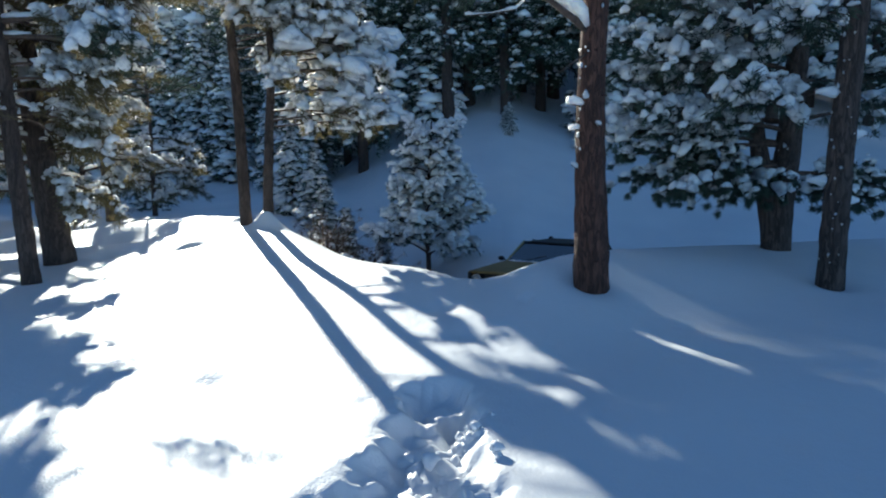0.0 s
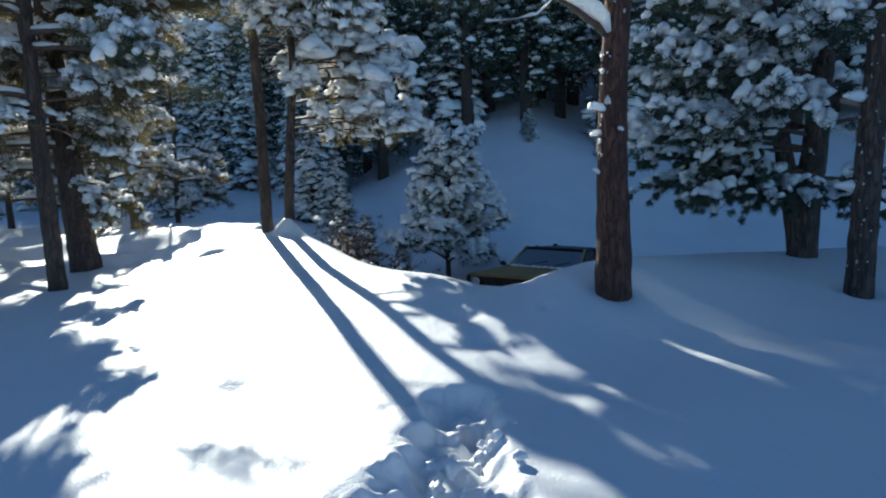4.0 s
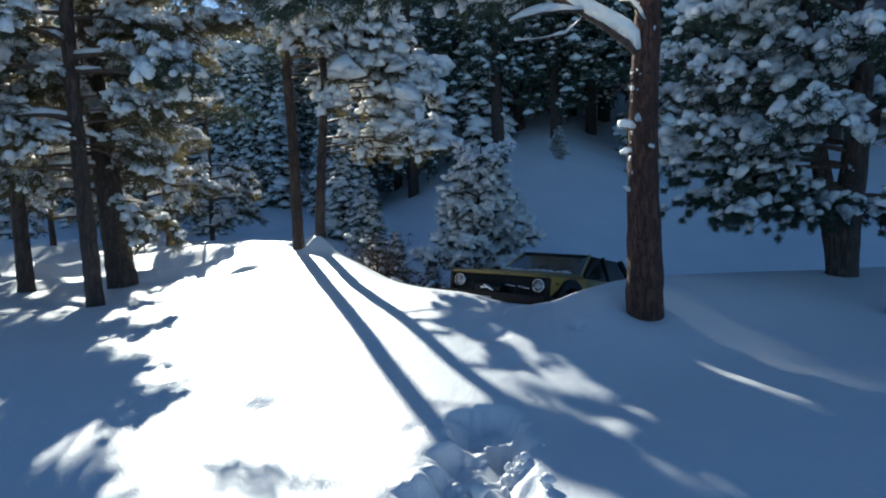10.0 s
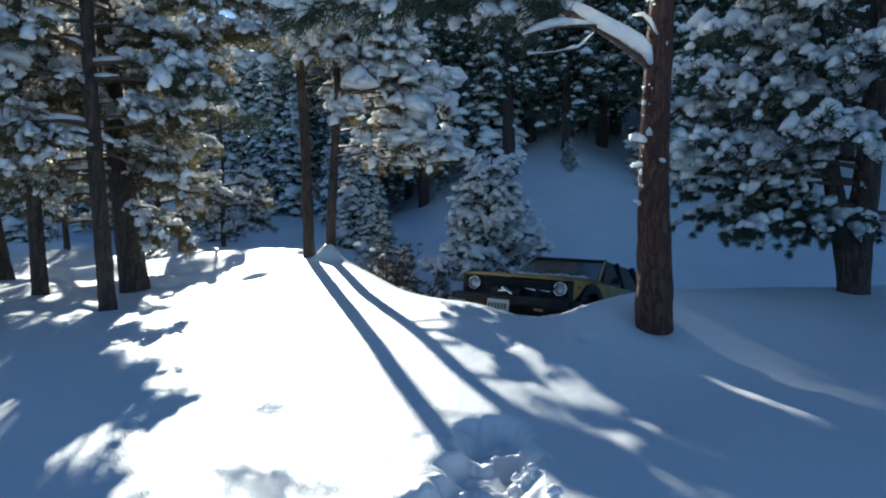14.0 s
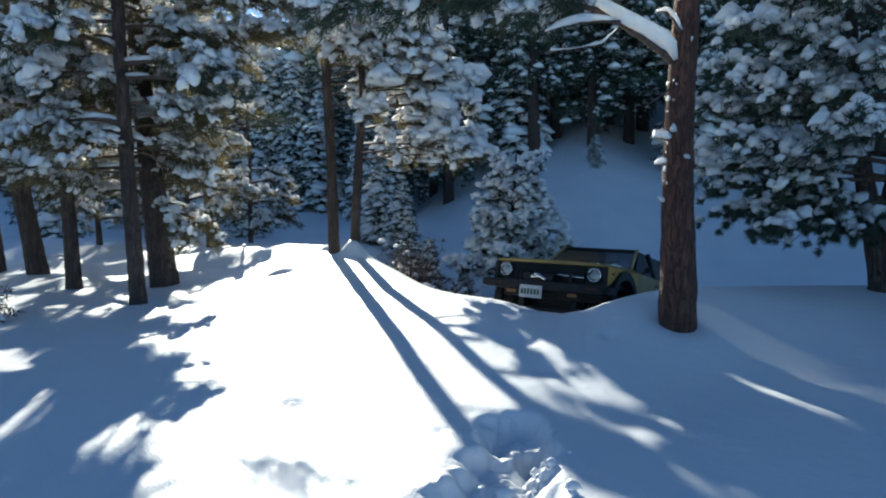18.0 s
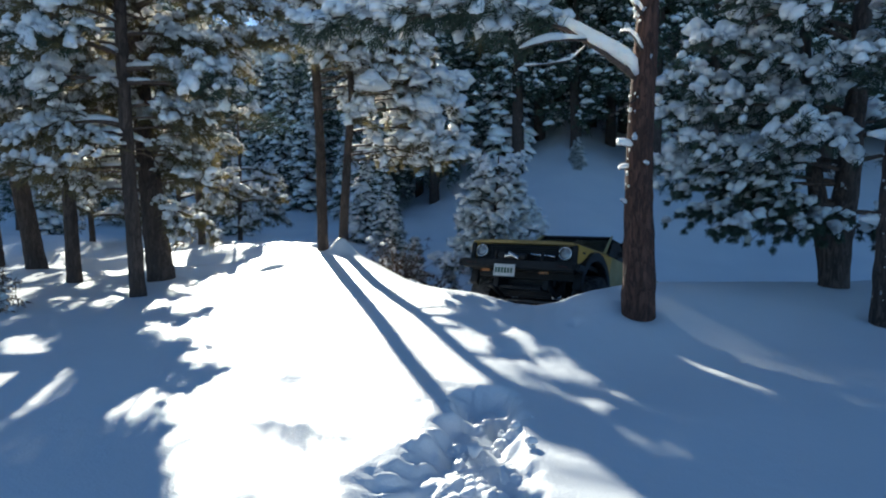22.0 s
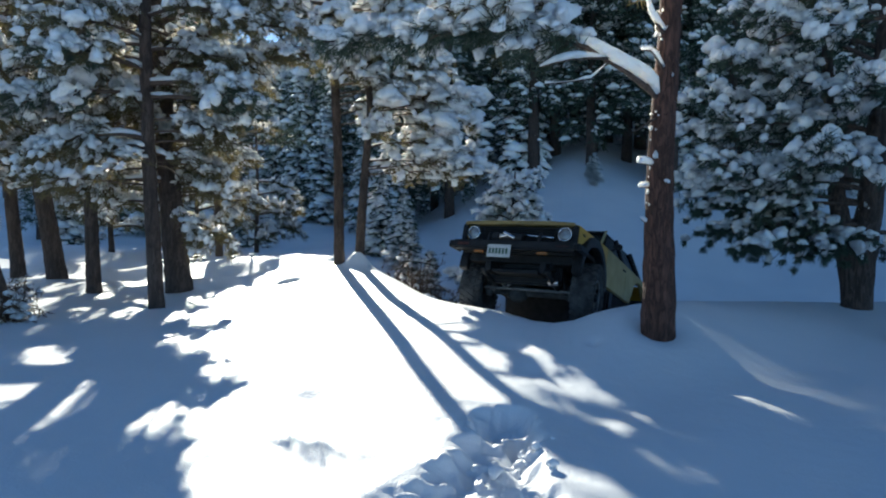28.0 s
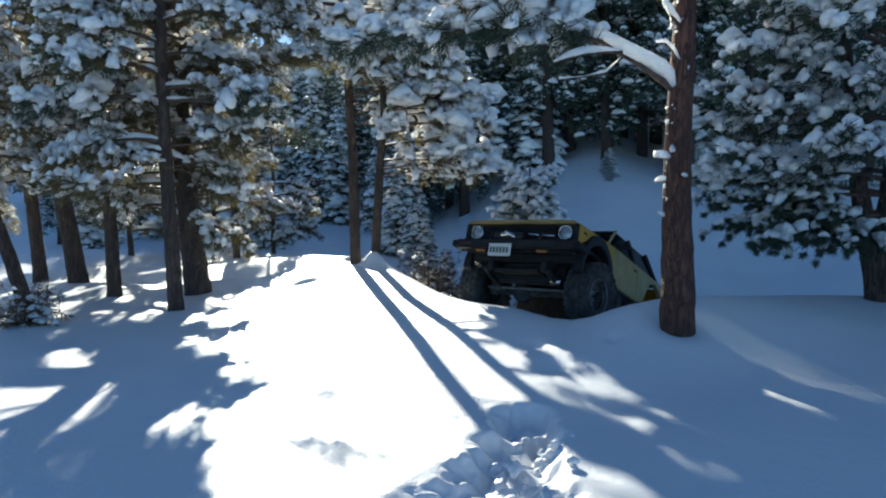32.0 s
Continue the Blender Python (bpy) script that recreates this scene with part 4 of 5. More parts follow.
# the stand on the shady flank
lb = h(-4.55, 7.6)
PILLOW = dict(NEAR, twigs=14, twig_len=0.5, blob=(0.075, 0.066, 0.07), tuft=34, snowy=0.6, bare=0.35)
pl = [(1.62, -135, 1.25, 0.06, 0.02, dict(LACY, twigs=4, bare=0.6, r=0.014)), (1.4, -135, 0.8, -0.12, -0.08, dict(LACY, twigs=2, bare=0.7, r=0.013)), 
      (2.3, 58, 1.6, 0.12, 0.1, dict(LACY, twigs=20)), (2.2, -120, 1.3, 0.3, 0.5, LACY), (2.1, -90, 1.2, 0.2, 0.4, LACY), (1.9, 20, 0.8, 0.2, 0.2, LACY), (2.9, 90, 1.3, 0.2, 0.3, LACY)]
pl += whorls(R2, 2.85, 5.6, 20, 1.7, 0.8, 0.25, 0.38, dict(LACY, snow_line=0.3, r=0.02)) + whorls(R2, 1.8, 2.8, 7, 1.3, 1.3, 0.2, 0.3, dict(LACY, snow_line=0, r=0.013), -20, 95)
pl += [(2.75, 95, 1.5, -0.02, 0.06, PILLOW), (3.1, 205, 1.3, 0.1, 0.15, PILLOW), (2.8, 240, 1.5, 0.0, 0.12, PILLOW), (3.4, 255, 1.6, 0.05, 0.1, PILLOW)]
# no bough hangs before the trunk's open side
pl = [(z, az + 75 if 105 < az % 360 < 185 and z < 4.3 else az, ln, rise, droop, o) for z, az, ln, rise, droop, o in pl]
pine((-4.5, 7.6, lb), (-4.62, 7.5, 6.4), 0.10, 0.05, BARK_DARK, "dark slender pine with drooping snowy limbs", pl, 61, sides=14)
l2 = h(-4.95, 8.75)
fringe = dict(LACY, twigs=24, tuft=26)
spray = dict(LACY, twigs=10, bare=0.72, nodes=4, tuft=9, needle=0.19, twig_len=0.75, width=0.0045, snowy=0.0, snow_line=0, lift=(0.3, 1.2), r=0.011, thin=True, mat=SPRUCE)
pl = [(1.25, 75, 1.5, 0.1, 0.2, dict(LACY, twigs=22)), (1.35, 105, 1.3, 0.1, 0.2, dict(LACY, twigs=18)), (1.35, 45, 1.4, 0.1, 0.2, dict(LACY, twigs=18)), (1.1, 120, 1.1, 0.0, 0.25, dict(LACY, twigs=14)), (1.7, 90, 0.8, 0.2, 0.1, dict(LACY, twigs=14)), (1.9, 140, 0.9, 0.2, 0.1, dict(LACY, twigs=14)), (1.8, 30, 0.9, 0.2, 0.1, dict(LACY, twigs=14)), (1.6, -150, 1.2, 0.1, 0.1, dict(LACY, twigs=16)), (1.3, -100, 1.3, 0.1, 0.1, dict(LACY, twigs=16)), (1.45, 85, 1.2, 0.1, 0.2, dict(LACY, twigs=16)), (1.5, 20, 1.4, 0.1, 0.2, dict(LACY, twigs=14)), (2.8, 80, 1.15, 0.25, 0.15, dict(LACY, twigs=14)), (3.2, 95, 2.1, 0.25, 0.2, dict(LACY, twigs=20)), (3.3, 65, 2.2, 0.25, 0.15, dict(LACY, twigs=20)), (3.6, 80, 2.2, 0.3, 0.2, dict(LACY, twigs=20)), (3.9, 100, 2.0, 0.3, 0.2, dict(LACY, twigs=18)), (4.2, 70, 1.9, 0.3, 0.2, dict(LACY, twigs=18))]
pl += whorls(R2, 1.5, 2.8, 7, 1.7, 1.7, 0.2, 0.3, LACY, -90, 70) + whorls(R2, 1.3, 2.7, 9, 1.5, 1.5, 0.15, 0.2, LACY) + whorls(R2, 2.9, 5.2, 14, 1.8, 0.9, 0.25, 0.3, LACY)
pl += [(2.2, 100, 1.95, 0.0, 0.0, spray), (2.1, 106, 1.25, 0.02, 0.02, dict(spray, twigs=5))]
pl += [(1.0, 80, 1.25, 0.05, 0.1, fringe), (0.85, 95, 1.15, 0.05, 0.1, fringe), (1.1, 102, 1.2, 0.05, 0.1, fringe), (0.75, 86, 1.0, 0.0, 0.05, fringe), (1.2, 88, 1.35, 0.05, 0.12, fringe)]
pine((-4.93, 8.75, l2), (-5.5, 8.7, 6.2), 0.19, 0.06, BARK_DARK, "thick leaning pine trunk with a low snowy bough", pl, 63, sides=18)
for bx, by, tx, ty, ht, r, lab, seed, z0 in ((-6.02, 8.3, -6.1, 8.2, 5.6, 0.105, "straight brown pine among its neighbours in snow", 65, 1.7), (-7.62, 9.4, -8.3, 9.0, 6.4, 0.16, "leaning dark pine in bright snow", 67, 1.8), (-8.6, 9.6, -8.8, 9.5, 5.8, 0.12, "dark pine at the back of the stand", 69, 1.4), (-6.85, 7.6, -7.7, 6.8, 5.0, 0.10, "strongly leaning young pine trunk", 71, 1.9), (-9.6, 8.0, -9.7, 8.0, 6.0, 0.13, "dark pine at the edge of the stand", 73, 1.5)):
    zb = h(bx, by)
    pine((bx, by, zb), (tx, ty, zb + ht), r, 0.04, BARK_DARK, lab, whorls(R2, z0, ht - 0.6, 17, 1.7, 0.8, 0.2, 0.35, dict(LACY, twigs=12, level=1)), seed, sides=12)

sp = h(-6.8, 13.0)
pine((-6.8, 13.0, sp), (-6.9, 13.0, sp + 4.4), 0.085, 0.03, BARK_DARK, "small bushy pine lit from behind", whorls(R2, 1.6, 3.5, 16, 1.6, 0.9, 0.2, 0.25, dict(LACY, twigs=15, tuft=30)) + whorls(R2, 0.7, 1.6, 6, 1.2, 1.4, 0.1, 0.2, LACY), 75, sides=10)

for x, y, ht, sd in ((-8.4, 14.6, 3.4, 76), (-7.9, 16.8, 3.8, 77), (-9.8, 13.4, 3.2, 78)):
    zb = h(x, y)
    pine((x, y, zb), (x - 0.1, y, zb + ht), 0.07, 0.02, BARK_DARK, "small bushy pine lit from behind", whorls(R2, 0.5, ht - 0.4, 16, 1.4, 0.6, 0.25, 0.25, dict(LACY, twigs=12, tuft=26, level=1)), sd, sides=9)

# young pine by the road and dry shrubs
yb = h(-0.6, 14.6)
pine((-0.62, 14.6, yb), (-0.55, 14.62, yb + 3.3), 0.06, 0.015, BARK_DARK, "young pine dusted with snow beside the ditch", whorls(R2, 0.35, 3.1, 46, 1.2, 0.4, 0.55, 0.25, dict(LACY, twigs=13, nodes=3, blob=(0.078, 0.066, 0.056), twig_len=0.4, tuft=16, needle=0.11, snowy=1.0, level=1, mat=SPRUCE)), 81, sides=9, group="")


def shrub(x, y, size, seed, label):
    rng = np.random.default_rng(seed)
    ob = tagged(empty("dry_shrub", pose(x, y, h(x, y) - 0.05)), label, "shrub")
    wood, white = Shape(), Shape()
    at = []
    for _ in range(70):
        a, t = rng.uniform(0, 6.28), rng.uniform(0.2, 1.2)
        ln = size * rng.uniform(0.5, 1.0)
        d = np.array((math.cos(a) * math.sin(t), math.sin(a) * math.sin(t), math.cos(t)))
        q = np.array([d * ln * u + rng.normal(0, 0.02, 3) for u in (0, 0.35, 0.7, 1.0)])
        wood.tube(q, [0.012, 0.009, 0.006, 0.003], 4)
        for u in (1, 2, 3):
            e = q[u] + rng.normal(0, 0.09, 3) + d * 0.1
            wood.tube([q[u], (q[u] + e) / 2, e], [0.005, 0.004, 0.002], 3, cap=False)
            at.append(e)
    wood.make("brushwood", DEADWOOD, ob)
    leaf = Shape()
    leaf.needles(at, rng.normal(0, 1, (len(at), 3)), 7, 0.09, 0.008, rng=rng)
    tagged(leaf.make("dry_foliage", DEADWOOD, ob), kind="stuff")
    at = np.array(at)[rng.random(len(at)) < 0.28]
    white.lumps(at, rng.normal(0, 1, at.shape) * (1, 1, 0.1), rng.uniform(0.03, 0.07, (len(at), 1)) * np.array((1.3, 1, 0.7)), 1, rng=rng)
    tagged(white.make("snow_load", LOAD, ob), kind="stuff")
    return ob


shrub(-1.65, 11.7, 0.8, 91, "brown leafless shrub half buried on the mound's back")
shrub(-1.05, 11.9, 0.62, 92, "brown dry shrub with flecks of snow")
shrub(-2.3, 12.4, 1.0, 93, "low dark brush under the pines")
shrub(-1.7, 13.0, 1.15, 95, "snow-flecked brush behind the mound")
shrub(-5.35, 6.1, 0.32, 94, "low twigs poking out of the shaded snow")


# far trees: a few grown once, then copied
def far_pine(name, height_, seed, conical, label, foot=None):
    rng = np.random.default_rng(seed)
    tree = tagged(empty(name), label, "tree", "hillside trees")
    line = bent((0, 0, -0.4), (rng.normal(0, 0.2), rng.normal(0, 0.2), height_), 10, 0.08, rng)
    t = Shape()
    t.tube(line, np.linspace(0.02 * height_ + 0.03, 0.02, 10), 7, 0.05)
    t.make("trunk", BARK_DARK, tree)
    green, white = Shape(), Shape()
    at, along = [], []
    foot = foot or (0.06 if conical else 0.2)
    whorl = int(height_ * (4.2 if conical else 3.2))
    for k in range(whorl):
        u = foot + (0.98 - foot) * (k + 0.5) / whorl
        rad = (1.02 - u) * height_ * 0.24 + 0.15 if conical else height_ * 0.19 * math.sqrt(max(0.05, 1 - ((u - 0.5) / 0.55) ** 2))
        n = max(3, int(rad * (4.4 if conical else 3.2)))
        a0 = rng.uniform(0, 6.28)
        for j in range(n):
            a = a0 + j * 6.28 / n + rng.normal(0, 0.2)
            rj = rad * rng.uniform(0.65, 1.15)
            d = np.array((math.cos(a), math.sin(a), rng.uniform(-0.45, -0.1) if conical else rng.uniform(-0.25, 0.25)))
            c = on_line(line, u * height_)
            for v in np.arange(0.3 if conical else 0.35, 1.01, 0.18):
                at.append(c + d * rj * v + rng.normal(0, 0.1, 3) + np.array((0, 0, -0.1 * v * v)))
                along.append(d)
    at, along = np.array(at), np.array(along)
    green.needles(at, along, 9, 0.34, 0.03, 1.1, rng=rng)
    keep = rng.random(len(at)) < (0.95 if conical else 0.75)
    sz = np.array((0.205, 0.155, 0.09) if conical else (0.125, 0.1, 0.065)) * np.exp(rng.normal(0, 0.45, (len(at), 1)))
    white.lumps((at + np.array((0, 0, 0.09)))[keep], along[keep], sz[keep], 1, rng=rng)
    cr = green.make("crown", SPRUCE, tree)
    tagged(white.make("snow_load", LOAD, cr), kind="stuff")
    return tree


FAR = [far_pine("spruce_tree", 6.2, 101, True, "snow-dusted conical spruce in blue shade"), far_pine("spruce_tree", 8.5, 102, True, "tall snow-dusted spruce in blue shade"), far_pine("pine_tree", 11.0, 103, False, "tall dark pine flecked with snow on the slope"), far_pine("pine_tree", 12.5, 104, False, "tall dark pine flecked with snow on the slope"), far_pine("pine_tree", 9.5, 105, False, "dark pine flecked with snow at the wood's edge", 0.08)]
SPOTS = [(1, -13.0, 31.5, 0.95), (0, -11.2, 30, 1.0), (1, -15.5, 34, 0.95), (1, -10.4, 34.5, 1.0), (0, -8.6, 29, 1.05)]
SPOTS += [(1, -12.2, 36, 1.1), (0, -9.9, 20.5, 0.55), (0, -11.8, 19.0, 0.5), (0, -13.5, 22.5, 0.75), (1, -16.5, 24, 0.8), (0, -14.6, 17.6, 0.85), (4, -19, 21, 0.8), (1, -20, 27, 1.0), (4, -16.5, 13.0, 0.75), (4, -13.5, 11.0, 0.7), (1, -22, 16, 0.9), (4, -21, 9, 0.8), (0, -6.4, 24.5, 0.75), (0, -7.6, 26.5, 0.9)]
rng = np.random.default_rng(5)
for row, (y, gap) in enumerate(((27.5, 1.9), (30.5, 2.1), (34, 2.9), (38, 3.2), (43, 3.6))):
    x = -7.6 - 0.4 * (y - 27.5)
    while x < 30 + 0.5 * (y - 27):
        SPOTS.append((int(rng.choice([2, 3, 4, 2, 3, 4] if row else [4, 2, 4, 3, 4, 0])), x + rng.uniform(-0.8, 0.8), y + rng.uniform(-1.2, 1.2) + 0.12 * max(0, x), rng.uniform(0.95, 1.25) * (1.25 if row > 1 else 1.0)))
        x += gap * rng.uniform(0.75, 1.3)
for y in (37, 43, 50, 58, 68, 80, 95, 112):
    x = -36.0 - 0.8 * (y - 37)
    while x < -12 + 0.12 * (y - 36):
        SPOTS.append((int(rng.choice([1, 2, 4])), x, y + rng.uniform(-2, 2), rng.uniform(1.0, 1.3) * (1 + max(0, y - 45) / 45)))
        x += rng.uniform(2.4, 4.0) * (1 + max(0, y - 45) / 60)
used = set()
for kind, x, y, sc in SPOTS:
    zg = h(x, y)
    along_sun = (x + 3.0) * S.x + (y - 11.0) * S.y
    off_sun = (x + 3.0) * S.y - (y - 11.0) * S.x
    if -12 < off_sun < 2.8:
        # the trees stand lower where the sun looks through
        sc = min(sc, max(0.35, (0.338 * along_sun / math.cos(radians(SUN_EL)) - zg) / (6.2, 8.5, 11.0, 12.5, 9.5)[kind] / 1.05))
    elif off_sun < 4.2 and y > 27 and x < 0:
        sc *= 0.75 if off_sun > 0 else 1
    if y > 40 and -7 < off_sun < 3:
        # a gap in the tree line below the sun
        sc = min(sc, max(0.4, (1.2 + 0.235 * math.hypot(x - 0.8, y) - zg) / (6.2, 8.5, 11.0, 12.5, 9.5)[kind]))
    m = pose(x, y, zg, rng.normal(0, 1.5), rng.normal(0, 1.5), rng.uniform(0, 360))
    if kind in used:
        ob = copy_thing(FAR[kind], m)
    else:
        ob = FAR[kind]
        ob.matrix_basis = m
        used.add(kind)
    ob.scale = (sc, sc, sc * rng.uniform(0.92, 1.1))
    if kind < 2 and y < 27:
        ob["group"] = "young spruces behind the mound"

# young spruces close behind the mound
for x, y, sc in ((-3.1, 15.6, 0.30), (-2.35, 14.6, 0.25), (-3.9, 17.4, 0.36), (-4.9, 18.6, 0.42), (-1.75, 15.3, 0.2)):
    ob = copy_thing(FAR[0], pose(x, y, h(x, y), 0, 0, rng.uniform(0, 360)))
    ob.scale = (sc * 1.15, sc * 1.15, sc)
    tagged(ob, "snow-covered young spruce behind the mound", group="young spruces behind the mound")

# saplings and tufts along the foot of the wood
for k in range(16):
    x = rng.uniform(-3.5, 13)
    y = 25.6 + 0.12 * max(0, x) + rng.uniform(-1.2, 1.0)
    ob = copy_thing(FAR[0], pose(x, y, h(x, y), 0, 0, rng.uniform(0, 360)))
    sc = rng.uniform(0.08, 0.2)
    ob.scale = (sc * 1.3, sc * 1.3, sc)
    tagged(ob, "tiny spruce sapling poking from the snow slope", group="saplings on the slope")

# loose lumps thrown up beside the trodden way
rng = np.random.default_rng(17)
for k in range(62):
    y = rng.uniform(2.4, 4.0) if k % 3 else rng.uniform(2.0, 3.4)
    x = 0.41 + (rng.normal(0.20, 0.045) if k % 3 else rng.uniform(-0.05, 0.2))
    s = rng.uniform(0.014, 0.042)
    if k >= 44:
        y = rng.uniform(2.8, 3.85)
        x = rng.uniform(0.24, 0.56) + (0.12 if y < 3.3 else 0)
        s = rng.uniform(0.04, 0.075)
    c = Shape()
    for j in range(int(rng.integers(1, 5))):
        o = rng.normal(0, s * 0.7, 3) * (j > 0)
        c.lumps([o], [rng.normal(0, 1, 3)], [s * rng.uniform(0.5, 1.1, 3)], 2, rng=rng)
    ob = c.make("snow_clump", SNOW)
    ob.location = (x, y, h(x, y) - s * 0.25)
    tagged(ob, "loose clump of snow beside the trodden trench", "snow clump", "snow clumps by the trench")

# ---- the car ----
PAINT = material("yellow_paint", (0.46, 0.255, 0.02), (0.56, 0.33, 0.03), 3.0, 0.42, bump=0.0006, bump_scale=14)
FADED = material("dusty_paint", (0.33, 0.26, 0.10), (0.42, 0.34, 0.16), 4.0, 0.6, bump=0.0006, bump_scale=30)
# the hood is darker and duller than the wings
HOOD = material("dull_hood_paint", (0.19, 0.135, 0.045), (0.27, 0.20, 0.07), 5.0, 0.55, bump=0.0006, bump_scale=20)
BLACK = material("black_steel", (0.012, 0.012, 0.0125), (0.026, 0.025, 0.025), 12.0, 0.45, 0.0, bump=0.001, bump_scale=60)
RUBBER = material("tyre_rubber", (0.025, 0.025, 0.026), (0.085, 0.085, 0.083), 9.0, 0.85)
CHROME = material("bright_metal", (0.55, 0.55, 0.56), (0.7, 0.7, 0.7), 20.0, 0.25, 1.0)
RIM = material("grey_rim", (0.10, 0.10, 0.10), (0.2, 0.2, 0.195), 20.0, 0.5, 0.6)
LENS = material("lamp_lens", (0.2, 0.21, 0.22), (0.42, 0.43, 0.44), 30.0, 0.15, 0.3, bump=0.001, bump_scale=160)
AMBER = material("amber_lens", (0.24, 0.09, 0.012), (0.3, 0.12, 0.02), 30.0, 0.3)
RED_RAG = material("dull_red", (0.09, 0.02, 0.015), (0.14, 0.04, 0.03), 30.0, 0.7)
PLATE = material("plate_white", (0.42, 0.43, 0.42), (0.55, 0.55, 0.54), 30.0, 0.5)
PLATE_INK = material("plate_ink", (0.03, 0.08, 0.05), (0.05, 0.10, 0.07), 30.0, 0.6)
for dark in (BLACK, RUBBER):
    dark.node_tree.nodes["Principled BSDF"].inputs["Specular IOR Level"].default_value = 0.18
TRIM = material("dark_cloth", (0.02, 0.02, 0.022), (0.04, 0.04, 0.045), 20.0, 0.9)
GLASS = bpy.data.materials.new("car_glass")
GLASS.use_nodes = True
gn, gl = GLASS.node_tree.nodes, GLASS.node_tree.links
clear, gloss, both = gn.new("ShaderNodeBsdfTransparent"), gn.new("ShaderNodeBsdfGlossy"), gn.new("ShaderNodeMixShader")
clear.inputs[0].default_value = (0.008, 0.012, 0.016, 1)
gloss.inputs["Roughness"].default_value = 0.1
both.inputs[0].default_value = 0.2
gl.new(clear.outputs[0], both.inputs[1])
gl.new(gloss.outputs[0], both.inputs[2])
gl.new(both.outputs[0], gn["Material Output"].inputs[0])


def part(name, bm, mat, parent, label="", smooth=False, bevel=0.0):
    """One bmesh as one mesh object under a thing or a part."""
    if bevel:
        bmesh.ops.bevel(bm, geom=list(bm.edges), offset=bevel, segments=2, affect="EDGES", clamp_overlap=True)
    me = bpy.data.meshes.new(name)
    bm.to_mesh(me)
    bm.free()
    me.materials.append(mat)
    for p in me.polygons:
        p.use_smooth = smooth
    ob = new(name, me)
    ob.parent = parent
    if label:
        ob["label"] = label
    return ob


def hull(bm, points, quads):
    v = [bm.verts.new(p) for p in points]
    for q in quads:
        bm.faces.new([v[i] for i in q])
    bmesh.ops.recalc_face_normals(bm, faces=bm.faces)


def bbox(bm, lo, hi, m=None):
    bmesh.ops.create_cube(bm, size=1, matrix=(m or Matrix()) @ Matrix.Translation([(a + b) / 2 for a, b in zip(lo, hi)]) @ Matrix.Diagonal([abs(b - a) for a, b in zip(lo, hi)] + [1]))


def boxed(name, lo, hi, mat, parent, bevel=0.01, label=""):
    bm = bmesh.new()
    bbox(bm, lo, hi)
    return part(name, bm, mat, parent, label, bevel=bevel)


def cyl(name, a, b, r, mat, parent, sides=20, label="", r2=None):
    sh = Shape()
    a, b = np.array(a, float), np.array(b, float)
    sh.tube([a, a + (b - a) * 0.02, a + (b - a) * 0.98, b], [r * 0.94, r, r2 or r, (r2 or r) * 0.94], sides)
    return sh.make(name, mat, parent, label)


def extrude_side(profile, x0, x1, inset=0.0):
    """A closed side outline (y, z) drawn across the car from x0 to x1."""
    bm = bmesh.new()
    a = [bm.verts.new((x0, y, z)) for y, z in profile]
    b = [bm.verts.new((x1, y, z)) for y, z in profile]
    n = len(profile)
    bm.faces.new(a), bm.faces.new(list(reversed(b)))
    for i in range(n):
        bm.faces.new((a[i], b[i], b[(i + 1) % n], a[(i + 1) % n]))
    bmesh.ops.recalc_face_normals(bm, faces=bm.faces)
    return bm


def arch(cy, cz, r, n=9):
    """An upper half circle of points, from the front to the back."""
    return [(cy - r * math.cos(math.pi * k / (n - 1)), cz + r * math.sin(math.pi * k / (n - 1))) for k in range(n)]


car = tagged(empty("car"), "lifted old yellow car with a black front climbing from a ditch", "car")
WB = 2.42
# body sides with wheel arches
lower = 0.70
front_wing = [(-0.64, 0.93), (-0.60, 0.90)] + arch(0.0, 0.60, 0.565)[2:-2] + [(0.566, 0.80), (0.566, 1.195), (-0.64, 1.15)]
flare_rim = arch(0.0, 0.60, 0.56, 15) + list(reversed(arch(0.0, 0.57, 0.47, 15)))
door_panel = [(0.568, lower), (1.56, lower), (1.56, 1.193), (0.568, 1.195)]
rear_wing = [(1.568, lower), (WB - 0.54, lower)] + arch(WB, 0.62, 0.50)[1:-1] + [(WB + 0.56, 0.76), (3.25, 0.80), (3.32, 1.0), (3.28, 1.16), (2.6, 1.19), (1.568, 1.193)]
for sgn in (-1, 1):
    part("front_wing", extrude_side(front_wing, sgn * 0.70, sgn * 0.765), PAINT, car, bevel=0.008)
    part("fender_flare", extrude_side(flare_rim, sgn * 0.69, sgn * 0.80), BLACK, car, "wide black fender flare", bevel=0.01)
    d_ = part("door", extrude_side(door_panel, sgn * 0.70, sgn * 0.765), FADED, car, "dusty faded door", bevel=0.008)
    part("rear_wing", extrude_side(rear_wing, sgn * 0.70, sgn * 0.765), FADED, car, bevel=0.008)
    boxed("door_handle", (sgn * 0.765, 1.38, 1.08), (sgn * 0.785, 1.50, 1.10), BLACK, d_, 0.004)
    boxed("side_marker", (sgn * 0.765, -0.50, 1.06), (sgn * 0.775, -0.42, 1.085), BLACK, car, 0.003)
